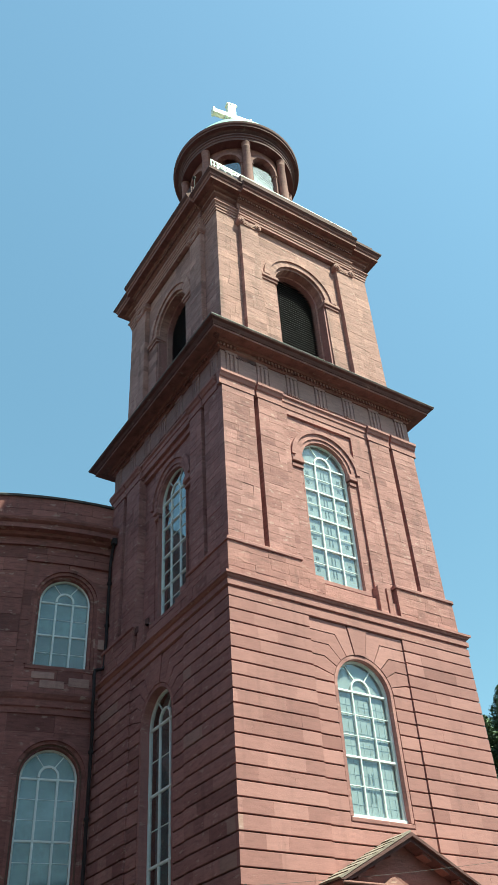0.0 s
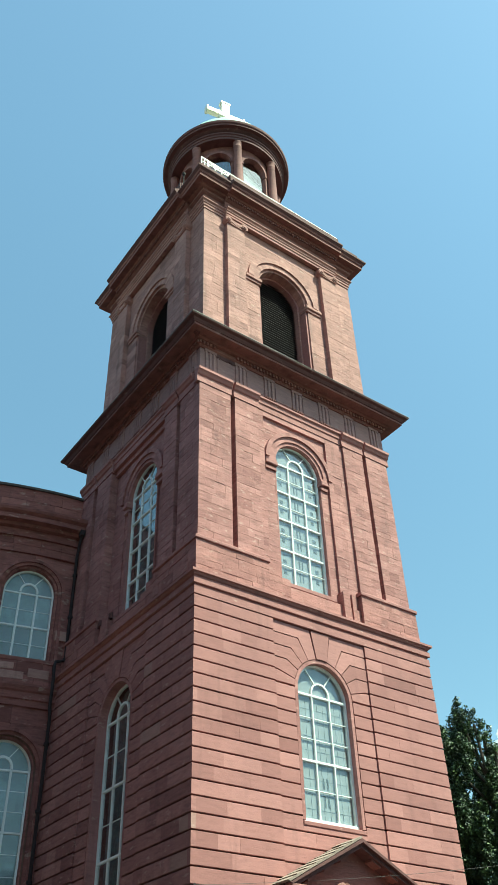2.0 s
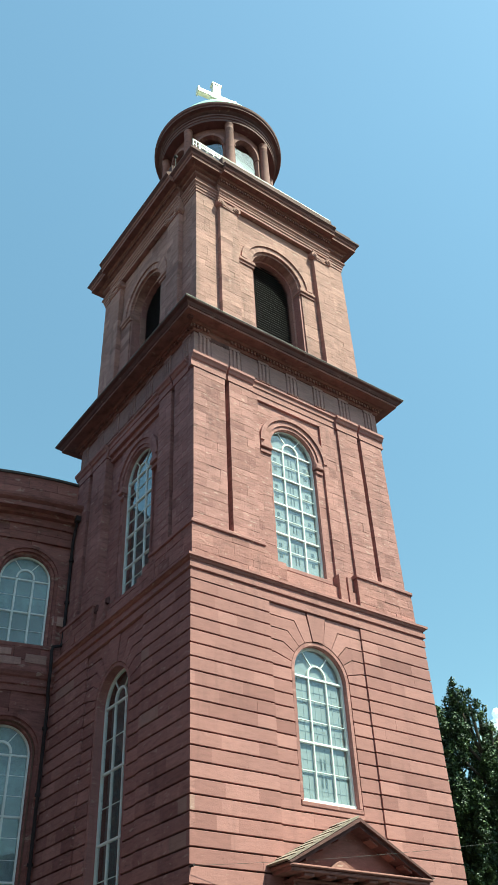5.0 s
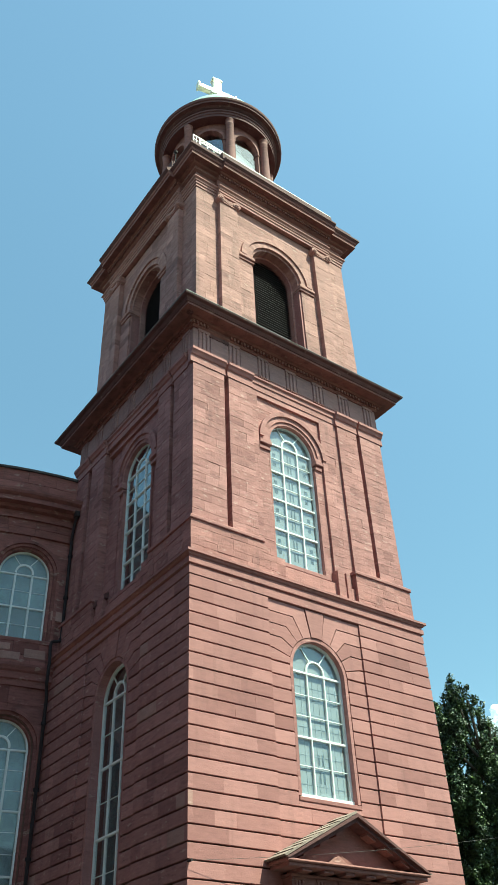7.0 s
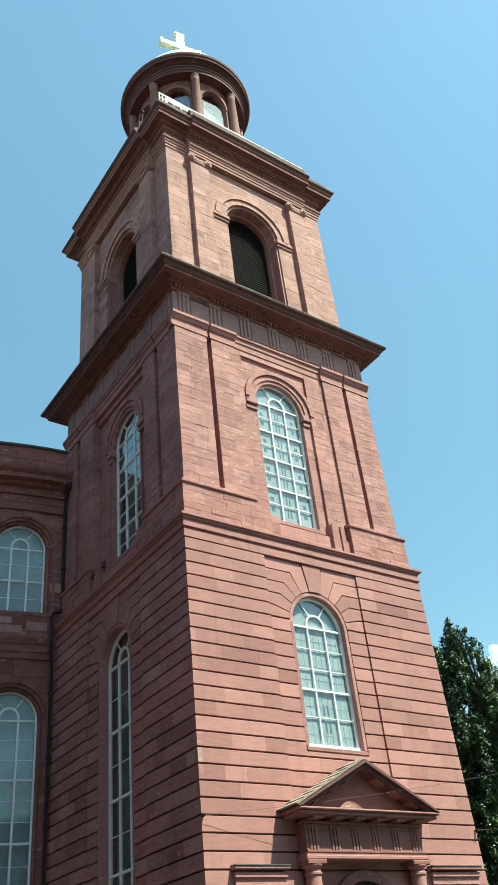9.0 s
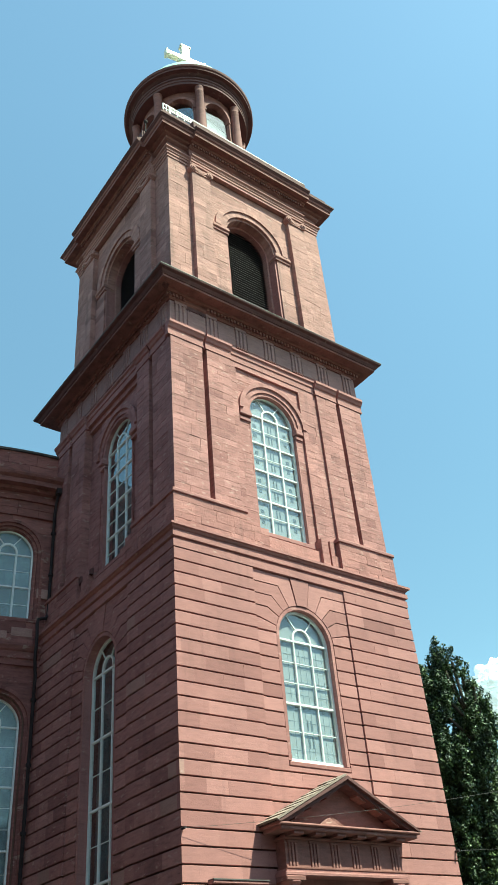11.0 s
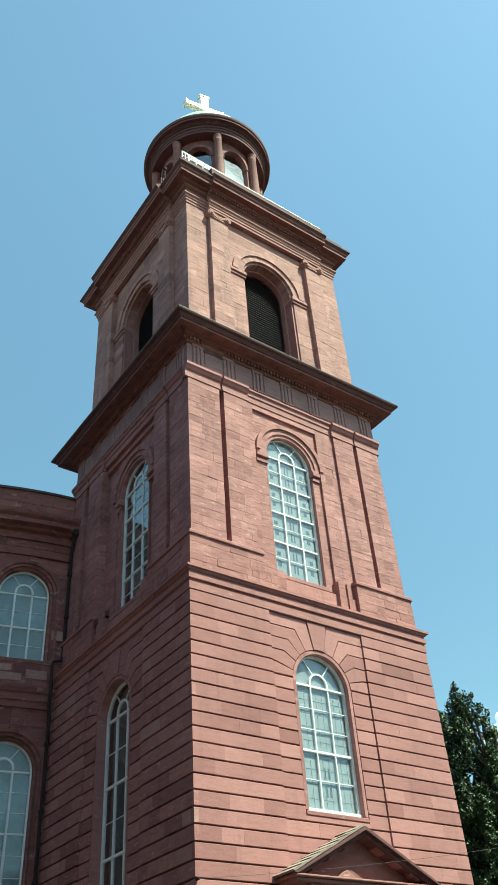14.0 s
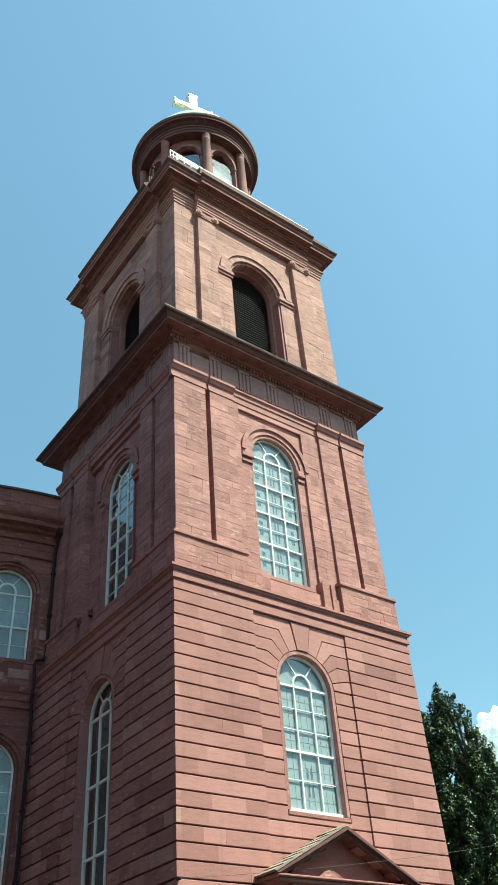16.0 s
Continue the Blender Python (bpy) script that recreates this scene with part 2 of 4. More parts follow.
        fs = [(i * m + j, ((i + 1) % steps) * m + j, ((i + 1) % steps) * m + (j + 1) % m, i * m + (j + 1) % m)
              for i in range(steps) for j in range(m if close else m - 1)]
        self.add(vs, fs)

    def tube(self, pts, r, sides=8):
        pts = [Vector(p) for p in pts]
        rings = []
        for i, p in enumerate(pts):
            d = (pts[min(i + 1, len(pts) - 1)] - pts[max(i - 1, 0)]).normalized()
            a = d.orthogonal().normalized()
            if rings:
                a = (rings[-1][0] - d * rings[-1][0].dot(d)).normalized()
            rings.append((a, d.cross(a)))
        vs = [p + (a * math.cos(2 * math.pi * k / sides) + b * math.sin(2 * math.pi * k / sides)) * r for p, (a, b) in zip(pts, rings) for k in range(sides)]
        fs = [(i * sides + k, i * sides + (k + 1) % sides, (i + 1) * sides + (k + 1) % sides, (i + 1) * sides + k) for i in range(len(pts) - 1) for k in range(sides)]
        fs += [tuple(range(sides))[::-1], tuple((len(pts) - 1) * sides + k for k in range(sides))]
        self.add(vs, fs)

    def square_sweep(self, prof):
        """A moulding (offset, height) carried round the square tower with mitred corners."""
        m = len(prof)
        vs = [(5 + sx * (5 + o), 5 + sy * (5 + o), z) for sx, sy in ((-1, -1), (1, -1), (1, 1), (-1, 1)) for o, z in prof]
        self.add(vs, [(i * m + j, ((i + 1) % 4) * m + j, ((i + 1) % 4) * m + (j + 1) % m, i * m + (j + 1) % m) for i in range(4) for j in range(m)])

    def run(self, prof, u0, u1, put):
        """A moulding (depth, height) carried straight from u0 to u1."""
        m = len(prof)
        self.add([put(u, z, d) for u in (u0, u1) for d, z in prof],
                 [(j, (j + 1) % m, m + (j + 1) % m, m + j) for j in range(m)] + [tuple(range(m))[::-1], tuple(range(m, 2 * m))])

    def mesh(self, name, material, smooth=False):
        me = bpy.data.meshes.new(name)
        me.from_pydata(self.v, [], self.f)
        bm = bmesh.new()
        bm.from_mesh(me)
        bmesh.ops.recalc_face_normals(bm, faces=bm.faces)
        if smooth:
            for f in bm.faces:
                f.smooth = True
            for e in bm.edges:
                e.smooth = len(e.link_faces) == 2 and e.calc_face_angle(0.0) < radians(35)
        bm.to_mesh(me)
        bm.free()
        me.materials.append(material)
        return me


class Stones:
    """Takes stones as Solid does, and keeps each one apart."""

    def __init__(self):
        self.each = []

    def prism(self, *args):
        s = Solid()
        s.prism(*args)
        self.each.append(s)

    def slab(self, *args):
        s = Solid()
        s.slab(*args)
        self.each.append(s)


def thing(name, x, y, z, label, category, kind="", group=""):
    ob = new(name)
    ob.empty_display_size = 0.3
    ob.matrix_world = pose(x, y, z)
    ob.location = (x, y, z)
    return tagged(ob, label, category, group, kind)


def part(name, solid, material, parent=None, label="", smooth=False, kind=""):
    data = solid.mesh(name, material, smooth) if isinstance(solid, Solid) else solid
    ob = new(name, data)
    if parent is not None:
        ob.parent = parent
        ob.matrix_parent_inverse = Matrix.Translation(-parent.location)
    return tagged(ob, label, kind=kind)


def front(u, v, d):
    return (u, -d, v)


def flank(u, v, d):
    # the arched bay of the flank stands a little nearer to the street corner
    near = min(max((3.3 - abs(u - 5.0)) / 1.0, 0.0), 1.0)
    if 14.9 < v < 26.1 and d < -0.30:
        d -= 0.10        # deeper recesses between the pilasters here
    return (-d, u - near * (0.10 if v < 15.0 else 0.20 if v < 25.0 else 0.0), v)



# ---- tower ----
CX = 4.93       # axis of the fronts
tower = thing("church_tower", 5, 5, 0, "tall square red sandstone church tower with three stages and round lantern", "church tower")


def window(parent, put, cu, r, spring, sill, d, transoms, bars, backing, lattice=False, inner=True, w=0.034, low=0.0, slots=()):
    """A white round-headed window: frame, two mullions, transoms, a small inner arch, thin bars and panes."""
    fr = Solid()
    fr.arch_ring(cu, spring, r - 0.07, r + 0.02, 0, 180, d - 0.05, d + 0.05, put)
    fr.slab(cu - r - 0.02, cu - r + 0.07, sill, spring, d - 0.05, d + 0.05, put)
    fr.slab(cu + r - 0.07, cu + r + 0.02, sill, spring, d - 0.05, d + 0.05, put)
    fr.slab(cu - r - 0.02, cu + r + 0.02, sill - 0.02, sill + 0.10, d - 0.06, d + 0.10, put)
    win = part("window", fr, WHITE, parent, "white round-headed window with small panes")
    third = 2 * r / 6.0
    for s in (-1, 1):
        mu = Solid()
        mu.slab(cu + s * third - w, cu + s * third + w, sill + 0.08, spring, d - 0.035, d + 0.045, put, 0.012)
        part("mullion", mu, WHITE, win)
    for z in [spring] + transoms:
        tr = Solid()
        tr.slab(cu - r + 0.07, cu + r - 0.07, z - 0.036, z + 0.036, d - 0.04, d + 0.05, put, 0.012)
        part("transom", tr, WHITE, win)
    if inner:
        ia = Solid()
        ia.arch_ring(cu, spring + 0.1, third - w, third + w, 0, 180, d - 0.035, d + 0.045, put, 14)
        for s in (-1, 1):
            ia.slab(cu + s * third - w, cu + s * third + w, spring + 0.05, spring + 0.1, d - 0.035, d + 0.045, put)
        part("fanlight_arch", ia, WHITE, win)
        for a in (58, 122):
            c, s_ = math.cos(radians(a)), math.sin(radians(a))
            sp = Solid()
            r0, r1, h = third + w, r - 0.05, 0.015
            sp.prism([(cu + c * r0 - s_ * h, spring + 0.1 + s_ * r0 + c * h), (cu + c * r0 + s_ * h, spring + 0.1 + s_ * r0 - c * h),
                      (cu + c * r1 + s_ * h, spring + s_ * r1 - c * h), (cu + c * r1 - s_ * h, spring + s_ * r1 + c * h)], d - 0.02, d + 0.03, put)
            part("fanlight_spoke", sp, WHITE, win)
    for z in bars:
        gb = Solid()
        gb.slab(cu - r + 0.07, cu + r - 0.07, z - 0.010, z + 0.010, d - 0.02, d + 0.02, put)
        part("glazing_bar", gb, WHITE, win)
    # panes: three lights between the transoms, and the fanlight
    rows = sorted([sill + 0.08] + transoms + [spring])
    cols = [cu - r + 0.05, cu - third, cu + third, cu + r - 0.05]
    for z0, z1 in zip(rows, rows[1:]):
        for u0, u1 in zip(cols, cols[1:]):
            g = Solid()
            tilt = random.uniform(-0.004, 0.004)
            g.prism([(u0, z0), (u1, z0), (u1, z1), (u0, z1)], d - 0.008 + tilt, d + tilt, put)
            part("pane", g, GLASS, win).visible_shadow = False
    fan = Solid()
    fan.prism([(cu + (r - 0.04) * math.cos(math.pi * i / 20), spring + (r - 0.04) * math.sin(math.pi * i / 20)) for i in range(21)], d - 0.008, d, put)
    part("pane", fan, GLASS, win).visible_shadow = False
    if lattice:
        # thin lattice of the inner glazing
        la = Solid()
        for k in range(1, 9):
            u = cu - r + 2 * r * k / 9
            if k % 3:
                la.slab(u - 0.005, u + 0.005, sill + 0.1, spring - 0.1, d - 0.044, d - 0.036, put)
        nz = int((spring - sill) / 0.42)
        for k in range(1, nz):
            z = sill + (spring - sill) * k / nz
            la.slab(cu - r, cu + r, z - 0.005, z + 0.005, d - 0.046, d - 0.038, put)
        part("inner_lattice", la, LATTICE, win)
    # blind on the front; elsewhere a sheet with shade or sky reflection in its colour
    bk = Solid()
    bk.prism([(cu + (r + 0.05) * math.cos(math.pi * i / 16), spring + (r + 0.05) * math.sin(math.pi * i / 16)) for i in range(17)]
             + [(cu - r - 0.05, sill - 0.05), (cu + r + 0.05, sill - 0.05)], d - 0.30, d - (0.05 if backing is BLIND else 0.25), put)
    part("blind", bk, backing, win, "pale blind close behind the panes" if backing is BLIND else "inner sheet whose colour stands for room shade and reflected sky")
    for z, sides in slots:
        # dark rectangles on the blind: a tall pair in the middle light, small ones at the sides
        for u, hw, h0, h1 in ((cu - 0.07, 0.028, 0.10, 0.42), (cu + 0.07, 0.028, 0.10, 0.42), (cu - 2 * third, 0.075, 0.14, 0.30), (cu + 2 * third, 0.075, 0.14, 0.30))[:4 if sides else 2]:
            for up in (-1, 1):
                g = Solid()
                z0, z1 = sorted((z + up * h0, z + up * h1))
                g.slab(u - hw, u + hw, z0, z1, d - 0.05, d - 0.044, put)
                part("pane_mark", g, SLOT, win, "small dark rectangle close behind the panes")
    if low:
        lb = Solid()
        lb.slab(cu - r + 0.02, cu + r - 0.02, sill + 0.05, low, d - 0.10, d - 0.08, put)
        part("blind", lb, BLIND, win, "pale blind drawn behind the lower panes")
    return win


# stage one: core walls with openings, rusticated skin
Z1 = 14.24
R1, SPR1, SILL1, SILL1L = 1.06, 12.08, 8.27, 4.05
core = Solid()
flank_core = Solid()
rear_core = Solid()
core.wall_with_arch(0.62, 9.4, 0, Z1 + 0.9, CX, R1 + 0.06, SPR1, SILL1 - 0.06, -0.62, -0.14, front)
flank_core.wall_with_arch(0.14, 9.86, 0, Z1 + 0.9, CX, R1 + 0.06, SPR1, SILL1L - 0.06, -0.62, -0.14, flank)
rear_core.box(9.4, 9.86, 0.14, 9.86, 0, Z1 + 0.9)
rear_core.box(0.62, 9.4, 9.4, 9.86, 0, Z1 + 0.9)
rear_core.box(0.6, 9.4, 0.6, 9.4, Z1 + 0.3, Z1 + 0.8)
stage_one = part("lower_wall", core, JOINT, tower, "red sandstone wall of deeply channelled courses")
stage_one_flank = part("lower_flank_wall", flank_core, JOINT, tower)
part("lower_rear_wall", rear_core, JOINT, tower)
COURSE = 0.42
TOPS = [Z1 - COURSE * k for k in range(35) if Z1 - COURSE * k > 0.05]
GAP = 0.024
ANG_J = [0.0, 15.0, 32.0, 47.0, 62.0, 79.0]
BAY = 1.95


def rusticated(put, sill, emit, low):
    rng = random.Random(5 if put is front else 9)
    GAP = 0.022 if put is front else 0.027
    over = [z for z in TOPS if z > SPR1 + 0.2][::-1]
    joints = [(SPR1 + 0.07, 0.0)] + list(zip(over, ANG_J[1:]))
    for k, top in enumerate(TOPS):
        bot = max(top - COURSE, 0.0)
        if top < low:
            break
        z0, z1 = bot + GAP, top - GAP
        # plain side stretches, cut into stones
        for a, b in ((0.0, CX - BAY), (CX + BAY, 10.0)):
            cuts, u = [a], a + rng.uniform(0.5, 1.3)
            while u < b - 0.5:
                cuts.append(u)
                u += rng.uniform(0.6, 1.5)
            cuts.append(b)
            for u0, u1 in zip(cuts, cuts[1:]):
                emit([(u0 + 0.0004, z0), (u1 - 0.0004, z0), (u1 - 0.0004, z1), (u0 + 0.0004, z1)], 0.0 + rng.uniform(-0.003, 0.003))
        rr = R1 + 0.13
        for s in (-1, 1):
            far = CX + s * (BAY - 0.012)
            if z1 <= SPR1 + 0.1:
                if z1 > sill:
                    emit([(far, z0), (CX + s * rr, z0), (CX + s * rr, z1), (far, z1)], -0.055 + rng.uniform(-0.004, 0.004))
        if z1 > sill > z0 + 0.2:
            emit([(CX - rr + 0.001, z0), (CX + rr - 0.001, z0), (CX + rr - 0.001, sill - 0.165), (CX - rr + 0.001, sill - 0.165)], -0.055)
        if z1 <= sill:
            us = [CX - BAY + 0.012, CX - 0.6 + rng.uniform(-0.3, 0.3), CX + 0.7 + rng.uniform(-0.3, 0.3), CX + BAY - 0.012]
            for u0, u1 in zip(us, us[1:]):
                emit([(u0 + 0.0004, z0), (u1 - 0.0004, z0), (u1 - 0.0004, z1), (u0 + 0.0004, z1)], -0.055 + rng.uniform(-0.004, 0.004))
    # voussoirs that bend into the courses
    rr = R1 + 0.13
    for s in (-1, 1):
        far = CX + s * (BAY - 0.012)
        for (za, aa), (zb, ab) in zip(joints, joints[1:]):
            ta, tb = radians(aa + (0.55 if aa else 0.0)), radians(ab - 0.55)
            za, zb = za + GAP, zb - GAP
            bend = lambda z, t: CX + s * min((z - SPR1) / math.tan(t), BAY - 0.02) if t > 0.05 else CX + s * rr
            arc = [(CX + s * rr * math.cos(t), SPR1 + rr * math.sin(t)) for t in (ta + (tb - ta) * i / 4 for i in range(5))]
            poly = [(far, za)]
            if aa:
                poly.append((bend(za, ta), za))
            else:
                arc[0] = (arc[0][0], za)
            emit(poly + arc + [(bend(zb, tb), zb), (far, zb)], -0.055 + rng.uniform(-0.004, 0.004))
    t = radians(79.6)
    kt = TOPS[0] - GAP
    key = [(CX + rr * math.cos(math.pi - t + (2 * t - math.pi) * i / 4), SPR1 + rr * math.sin(math.pi - t + (2 * t - math.pi) * i / 4)) for i in range(5)]
    emit(key + [(CX + (kt - SPR1) / math.tan(t), kt), (CX - (kt - SPR1) / math.tan(t), kt)], -0.03)


DEEP = -0.15
STONES = []
rusticated(front, SILL1, lambda poly, d: STONES.append((poly, d)), 3.4)
skin, skin_flank = Solid(), Stones()
rusticated(flank, SILL1L, lambda poly, d: skin_flank.prism(poly, DEEP, d, flank, 0.009, True), 3.4)
for k, top in enumerate(TOPS):
    if top < 3.4:
        skin.slab(0.0, 10.0, max(top - COURSE, 0) + GAP, top - GAP, DEEP, 0.0, front, 0.012)
        skin.slab(0.16, 10.0, max(top - COURSE, 0) + GAP, top - GAP, DEEP, 0.0, flank, 0.012)
part("channelled_stonework", skin, RED, tower, "channelled stone courses near the ground", kind="stuff")
for put, sill, wall in ((front, SILL1, stage_one), (flank, SILL1L, stage_one_flank)):
    arch1 = Solid()
    arch1.arch_ring(CX, SPR1, R1, R1 + 0.112, 0, 180, -0.5, -0.07, put, 24)
    for s in (-1, 1):
        arch1.slab(CX + s * R1, CX + s * (R1 + 0.112), sill, SPR1, -0.5, -0.07, put)
    arch1.slab(CX - R1 - 0.115, CX + R1 + 0.115, sill - 0.16, sill - 0.03, -0.5, -0.03, put, 0.02)
    part("window_surround", arch1, RED, wall)

band = Solid()
band.square_sweep([(-0.3, 14.22), (0.0, 14.24), (0.02, 14.25), (0.02, 14.50), (-0.02, 14.52), (-0.02, 14.58), (0.06, 14.60), (0.06, 14.76), (0.02, 14.78), (0.02, 14.85), (0.07, 14.88),
                   (0.10, 14.93), (0.16, 14.95), (0.16, 15.03), (-0.05, 15.10), (-0.6, 15.12), (-0.6, 14.22)])
part("string_course", band, RED, tower, "moulded string course of red sandstone")

# stage two: pilasters, recessed arch panel
Z2, Z2T = 16.55, 23.35
R2, SPR2, SILL2 = 1.09, 21.2, 16.0
P2, W2, N2 = -0.256, -0.36, -0.66
core = Solid()
flank_core = Solid()
rear_core = Solid()
core.wall_with_arch(0.9, 9.3, 15.0, 26.0, CX, R2 + 0.05, SPR2, SILL2 - 0.06, -0.9, N2, front)
flank_core.wall_with_arch(0.5, 9.5, 15.0, 26.0, CX, R2 + 0.05, SPR2, SILL2 - 0.06, -0.9, N2, flank)
rear_core.box(9.2, 9.5, 0.5, 9.5, 15.0, 26.0)
rear_core.box(0.9, 9.2, 9.2, 9.5, 15.0, 26.0)
rear_core.box(0.9, 9.2, 0.9, 9.2, 25.5, 25.9)
stage_two = part("middle_wall", core, JOINT, tower, "red sandstone wall with pilasters and tall arched window")
stage_two_flank = part("middle_flank_wall", flank_core, JOINT, tower)
part("middle_rear_wall", rear_core, JOINT, tower)
ashlar, ashlar_front, ashlar_flank = Solid(), Stones(), Stones()
rng = random.Random(3)


def courses(sol, put, u0, u1, v0, v1, d0, d1, h=0.52, lo=0.5, hi=1.2, gap=0.0012, uneven=0.22, worn=0.10):
    """Ashlar stones with fine joints in a rectangle; course heights vary, some stones have weathered back."""
    n = max(1, round((v1 - v0) / h))
    gap = gap if put is front else 0.004
    beds = [v0] + [v0 + (v1 - v0) * (k + rng.uniform(-uneven, uneven)) / n for k in range(1, n)] + [v1]
    for k in range(n):
        cuts, u = [u0], u0 + rng.uniform(lo, hi)
        while u < u1 - lo * 0.7:
            cuts.append(u)
            u += rng.uniform(lo, hi)
        cuts.append(u1)
        for a, b in zip(cuts, cuts[1:]):
            back = rng.uniform(0.005, 0.014) if rng.random() < worn and b < u1 and a > u0 + 0.01 else 0.0
            sol.slab(a + gap, b - gap, beds[k] + gap, beds[k + 1] - gap, d0, d1 + rng.uniform(-0.005, 0.005) - back, put, 0.004 if put is front else 0.008, True)


def around_arch(sol, put, u0, u1, v0, v1, cu, r, spring, d0, d1, h=0.52):
    """Ashlar either side of an arched opening and over it."""
    n = max(1, round((v1 - v0) / h))
    h = (v1 - v0) / n
    for k in range(n):
        z0, z1 = v0 + k * h + 0.004, v0 + (k + 1) * h - 0.004
        d = d1 + rng.uniform(-0.004, 0.004)
        edge = lambda z: r if z <= spring else (math.sqrt(max(r * r - (z - spring) ** 2, 0.0)))
        if z0 >= spring + r:
            mid = cu + rng.uniform(-0.6, 0.6)
            for a, b in ((u0, mid), (mid, u1)):
                sol.slab(a + 0.004, b - 0.004, z0, z1, d0, d, put)
            continue
        zs = [z0 + (z1 - z0) * i / 5 for i in range(6)]
        for s in (-1, 1):
            far = u0 if s < 0 else u1
            sol.prism([(far, z0)] + [(cu + s * max(edge(z), 0.01), z) for z in zs] + [(far, z1)], d0, d, put)


PIL2 = ((0.256, 1.66), (1.86, 2.95), (7.30, 8.36), (8.56, 9.744))
PAN2 = (3.27, 6.40)
PIL2L = ((0.60, 1.60), (1.90, 2.95), (7.30, 8.32), (8.64, 9.744))       # wider gaps on the flank
for put, sol, wall in ((front, ashlar_front, stage_two), (flank, ashlar_flank, stage_two_flank)):
    for a, b in PIL2 if put is front else PIL2L:
        courses(sol, put, a, b, Z2, Z2T, -0.6, P2, h=0.36, lo=0.3, hi=0.9)
    for a, b in ((1.66, 1.86), (8.36, 8.56)) if put is front else ((1.60, 1.90), (8.32, 8.64)):
        ashlar.slab(a, b, Z2, Z2T, N2 - 0.02, -0.60, put)
    for a, b in ((2.95, PAN2[0]), (PAN2[1], 7.30)):
        courses(sol, put, a, b, 15.9, Z2T + 0.2, N2 - 0.02, W2 if put is front else -0.50, h=0.40, lo=0.2, hi=0.7)
    for a, b in ((PAN2[0], CX - R2 - 0.055), (CX + R2 + 0.055, PAN2[1])):
        courses(sol, put, a, b, 15.9, 21.05, N2 - 0.02, -0.46 if put is front else -0.54, h=0.45, lo=0.3)
    around_arch(sol, put, PAN2[0], PAN2[1], 21.05, 23.2, CX, R2 + 0.3, SPR2, N2 - 0.02, -0.46)
    ashlar.slab(2.95, 7.30, 23.2, 23.55, N2 - 0.02, W2 - 0.002, put)
    # stepped archivolt and imposts
    trim = Solid()
    for r0, r1, d in ((R2, R2 + 0.14, -0.43), (R2 + 0.14, R2 + 0.36, -0.38), (R2 + 0.36, R2 + 0.54, -0.31)):
        trim.arch_ring(CX, SPR2 + 0.05, r0, r1, 0, 180, -0.86, d, put, 24)
    part("arch_moulding", trim, RED, wall)
    for s in (-1, 1):
        im = Solid()
        a, b = (PAN2[0] + 0.06, CX - R2) if s < 0 else (CX + R2, PAN2[1] - 0.06)
        im.slab(a, b, 20.72, 20.86, -0.8, -0.40, put, 0.01)
        im.slab(a - 0.02, b + 0.02, 20.94, 21.12, -0.8, -0.33, put, 0.02)
        im.slab(a, b, 21.12, 21.25, -0.8, -0.38, put)
        part("impost", im, RED, wall)
        jb = Solid()
        a, b = sorted((CX + s * R2, CX + s * (R2 + 0.06)))
        jb.slab(a, b, SILL2, 20.8, -0.86, -0.455, put)
        part("jamb", jb, RED, wall)
    sl = Solid()
    sl.slab(CX - R2 - 0.1, CX + R2 + 0.1, SILL2 - 0.2, SILL2 - 0.03, -0.9, -0.28, put, 0.02)
    part("window_sill", sl, RED, wall)
part("recess_strip", ashlar, RED, tower, kind="stuff")

ped_front, ped_flank = Stones(), Stones()
for put, sol in ((front, ped_front), (flank, ped_flank)):
    lo_p = 0.12 if put is front else 0.62
    for a, b in ((lo_p, 3.02), (7.18, 9.88)):
        courses(sol, put, a, b, 15.08, 16.34, -0.6, -0.13, h=0.31, lo=0.25, hi=0.9, worn=0.4)
        cap = Solid()
        cap.slab(a - 0.05, b + 0.05, 16.34, 16.47, -0.6, -0.075, put, 0.02)
        cap.slab(a + 0.06, b - 0.06, 16.47, 16.56, -0.6, -0.17, put, 0.03)
        part("pedestal_cap", cap, RED, tower)
    courses(sol, put, 3.02, CX - R2 - 0.25, 15.08, 16.24, -0.6, -0.17, h=0.3, lo=0.2, hi=0.5, worn=0.5)
    courses(sol, put, CX - R2 - 0.25, CX - R2 + 0.12, 15.08, 15.98, -0.6, -0.18, h=0.3, lo=0.3, hi=0.8)
    for a, b, z, d in ((6.30, 6.62, 16.25, -0.13), (6.78, 6.98, 16.30, -0.21), (CX - R2 + 0.12, 7.18, 15.78, -0.27)):
        sol.slab(a, b, 15.08, z, -0.6, d, put, 0.01)

crng = random.Random(12)
for c in (6.35, 7.05):
    lump = Solid()
    for k in range(9):
        u, w = c + crng.uniform(-0.16, 0.16), crng.uniform(0.02, 0.06)
        lump.slab(u - w, u + w * 0.7, 16.05, 16.24 + crng.uniform(0.0, 0.12), -0.3, -0.19 + crng.uniform(-0.06, 0.03), flank, 0.018)
    part("broken_ledge_stone", lump, CRUST, tower, "broken black-crusted stones on the ledge")

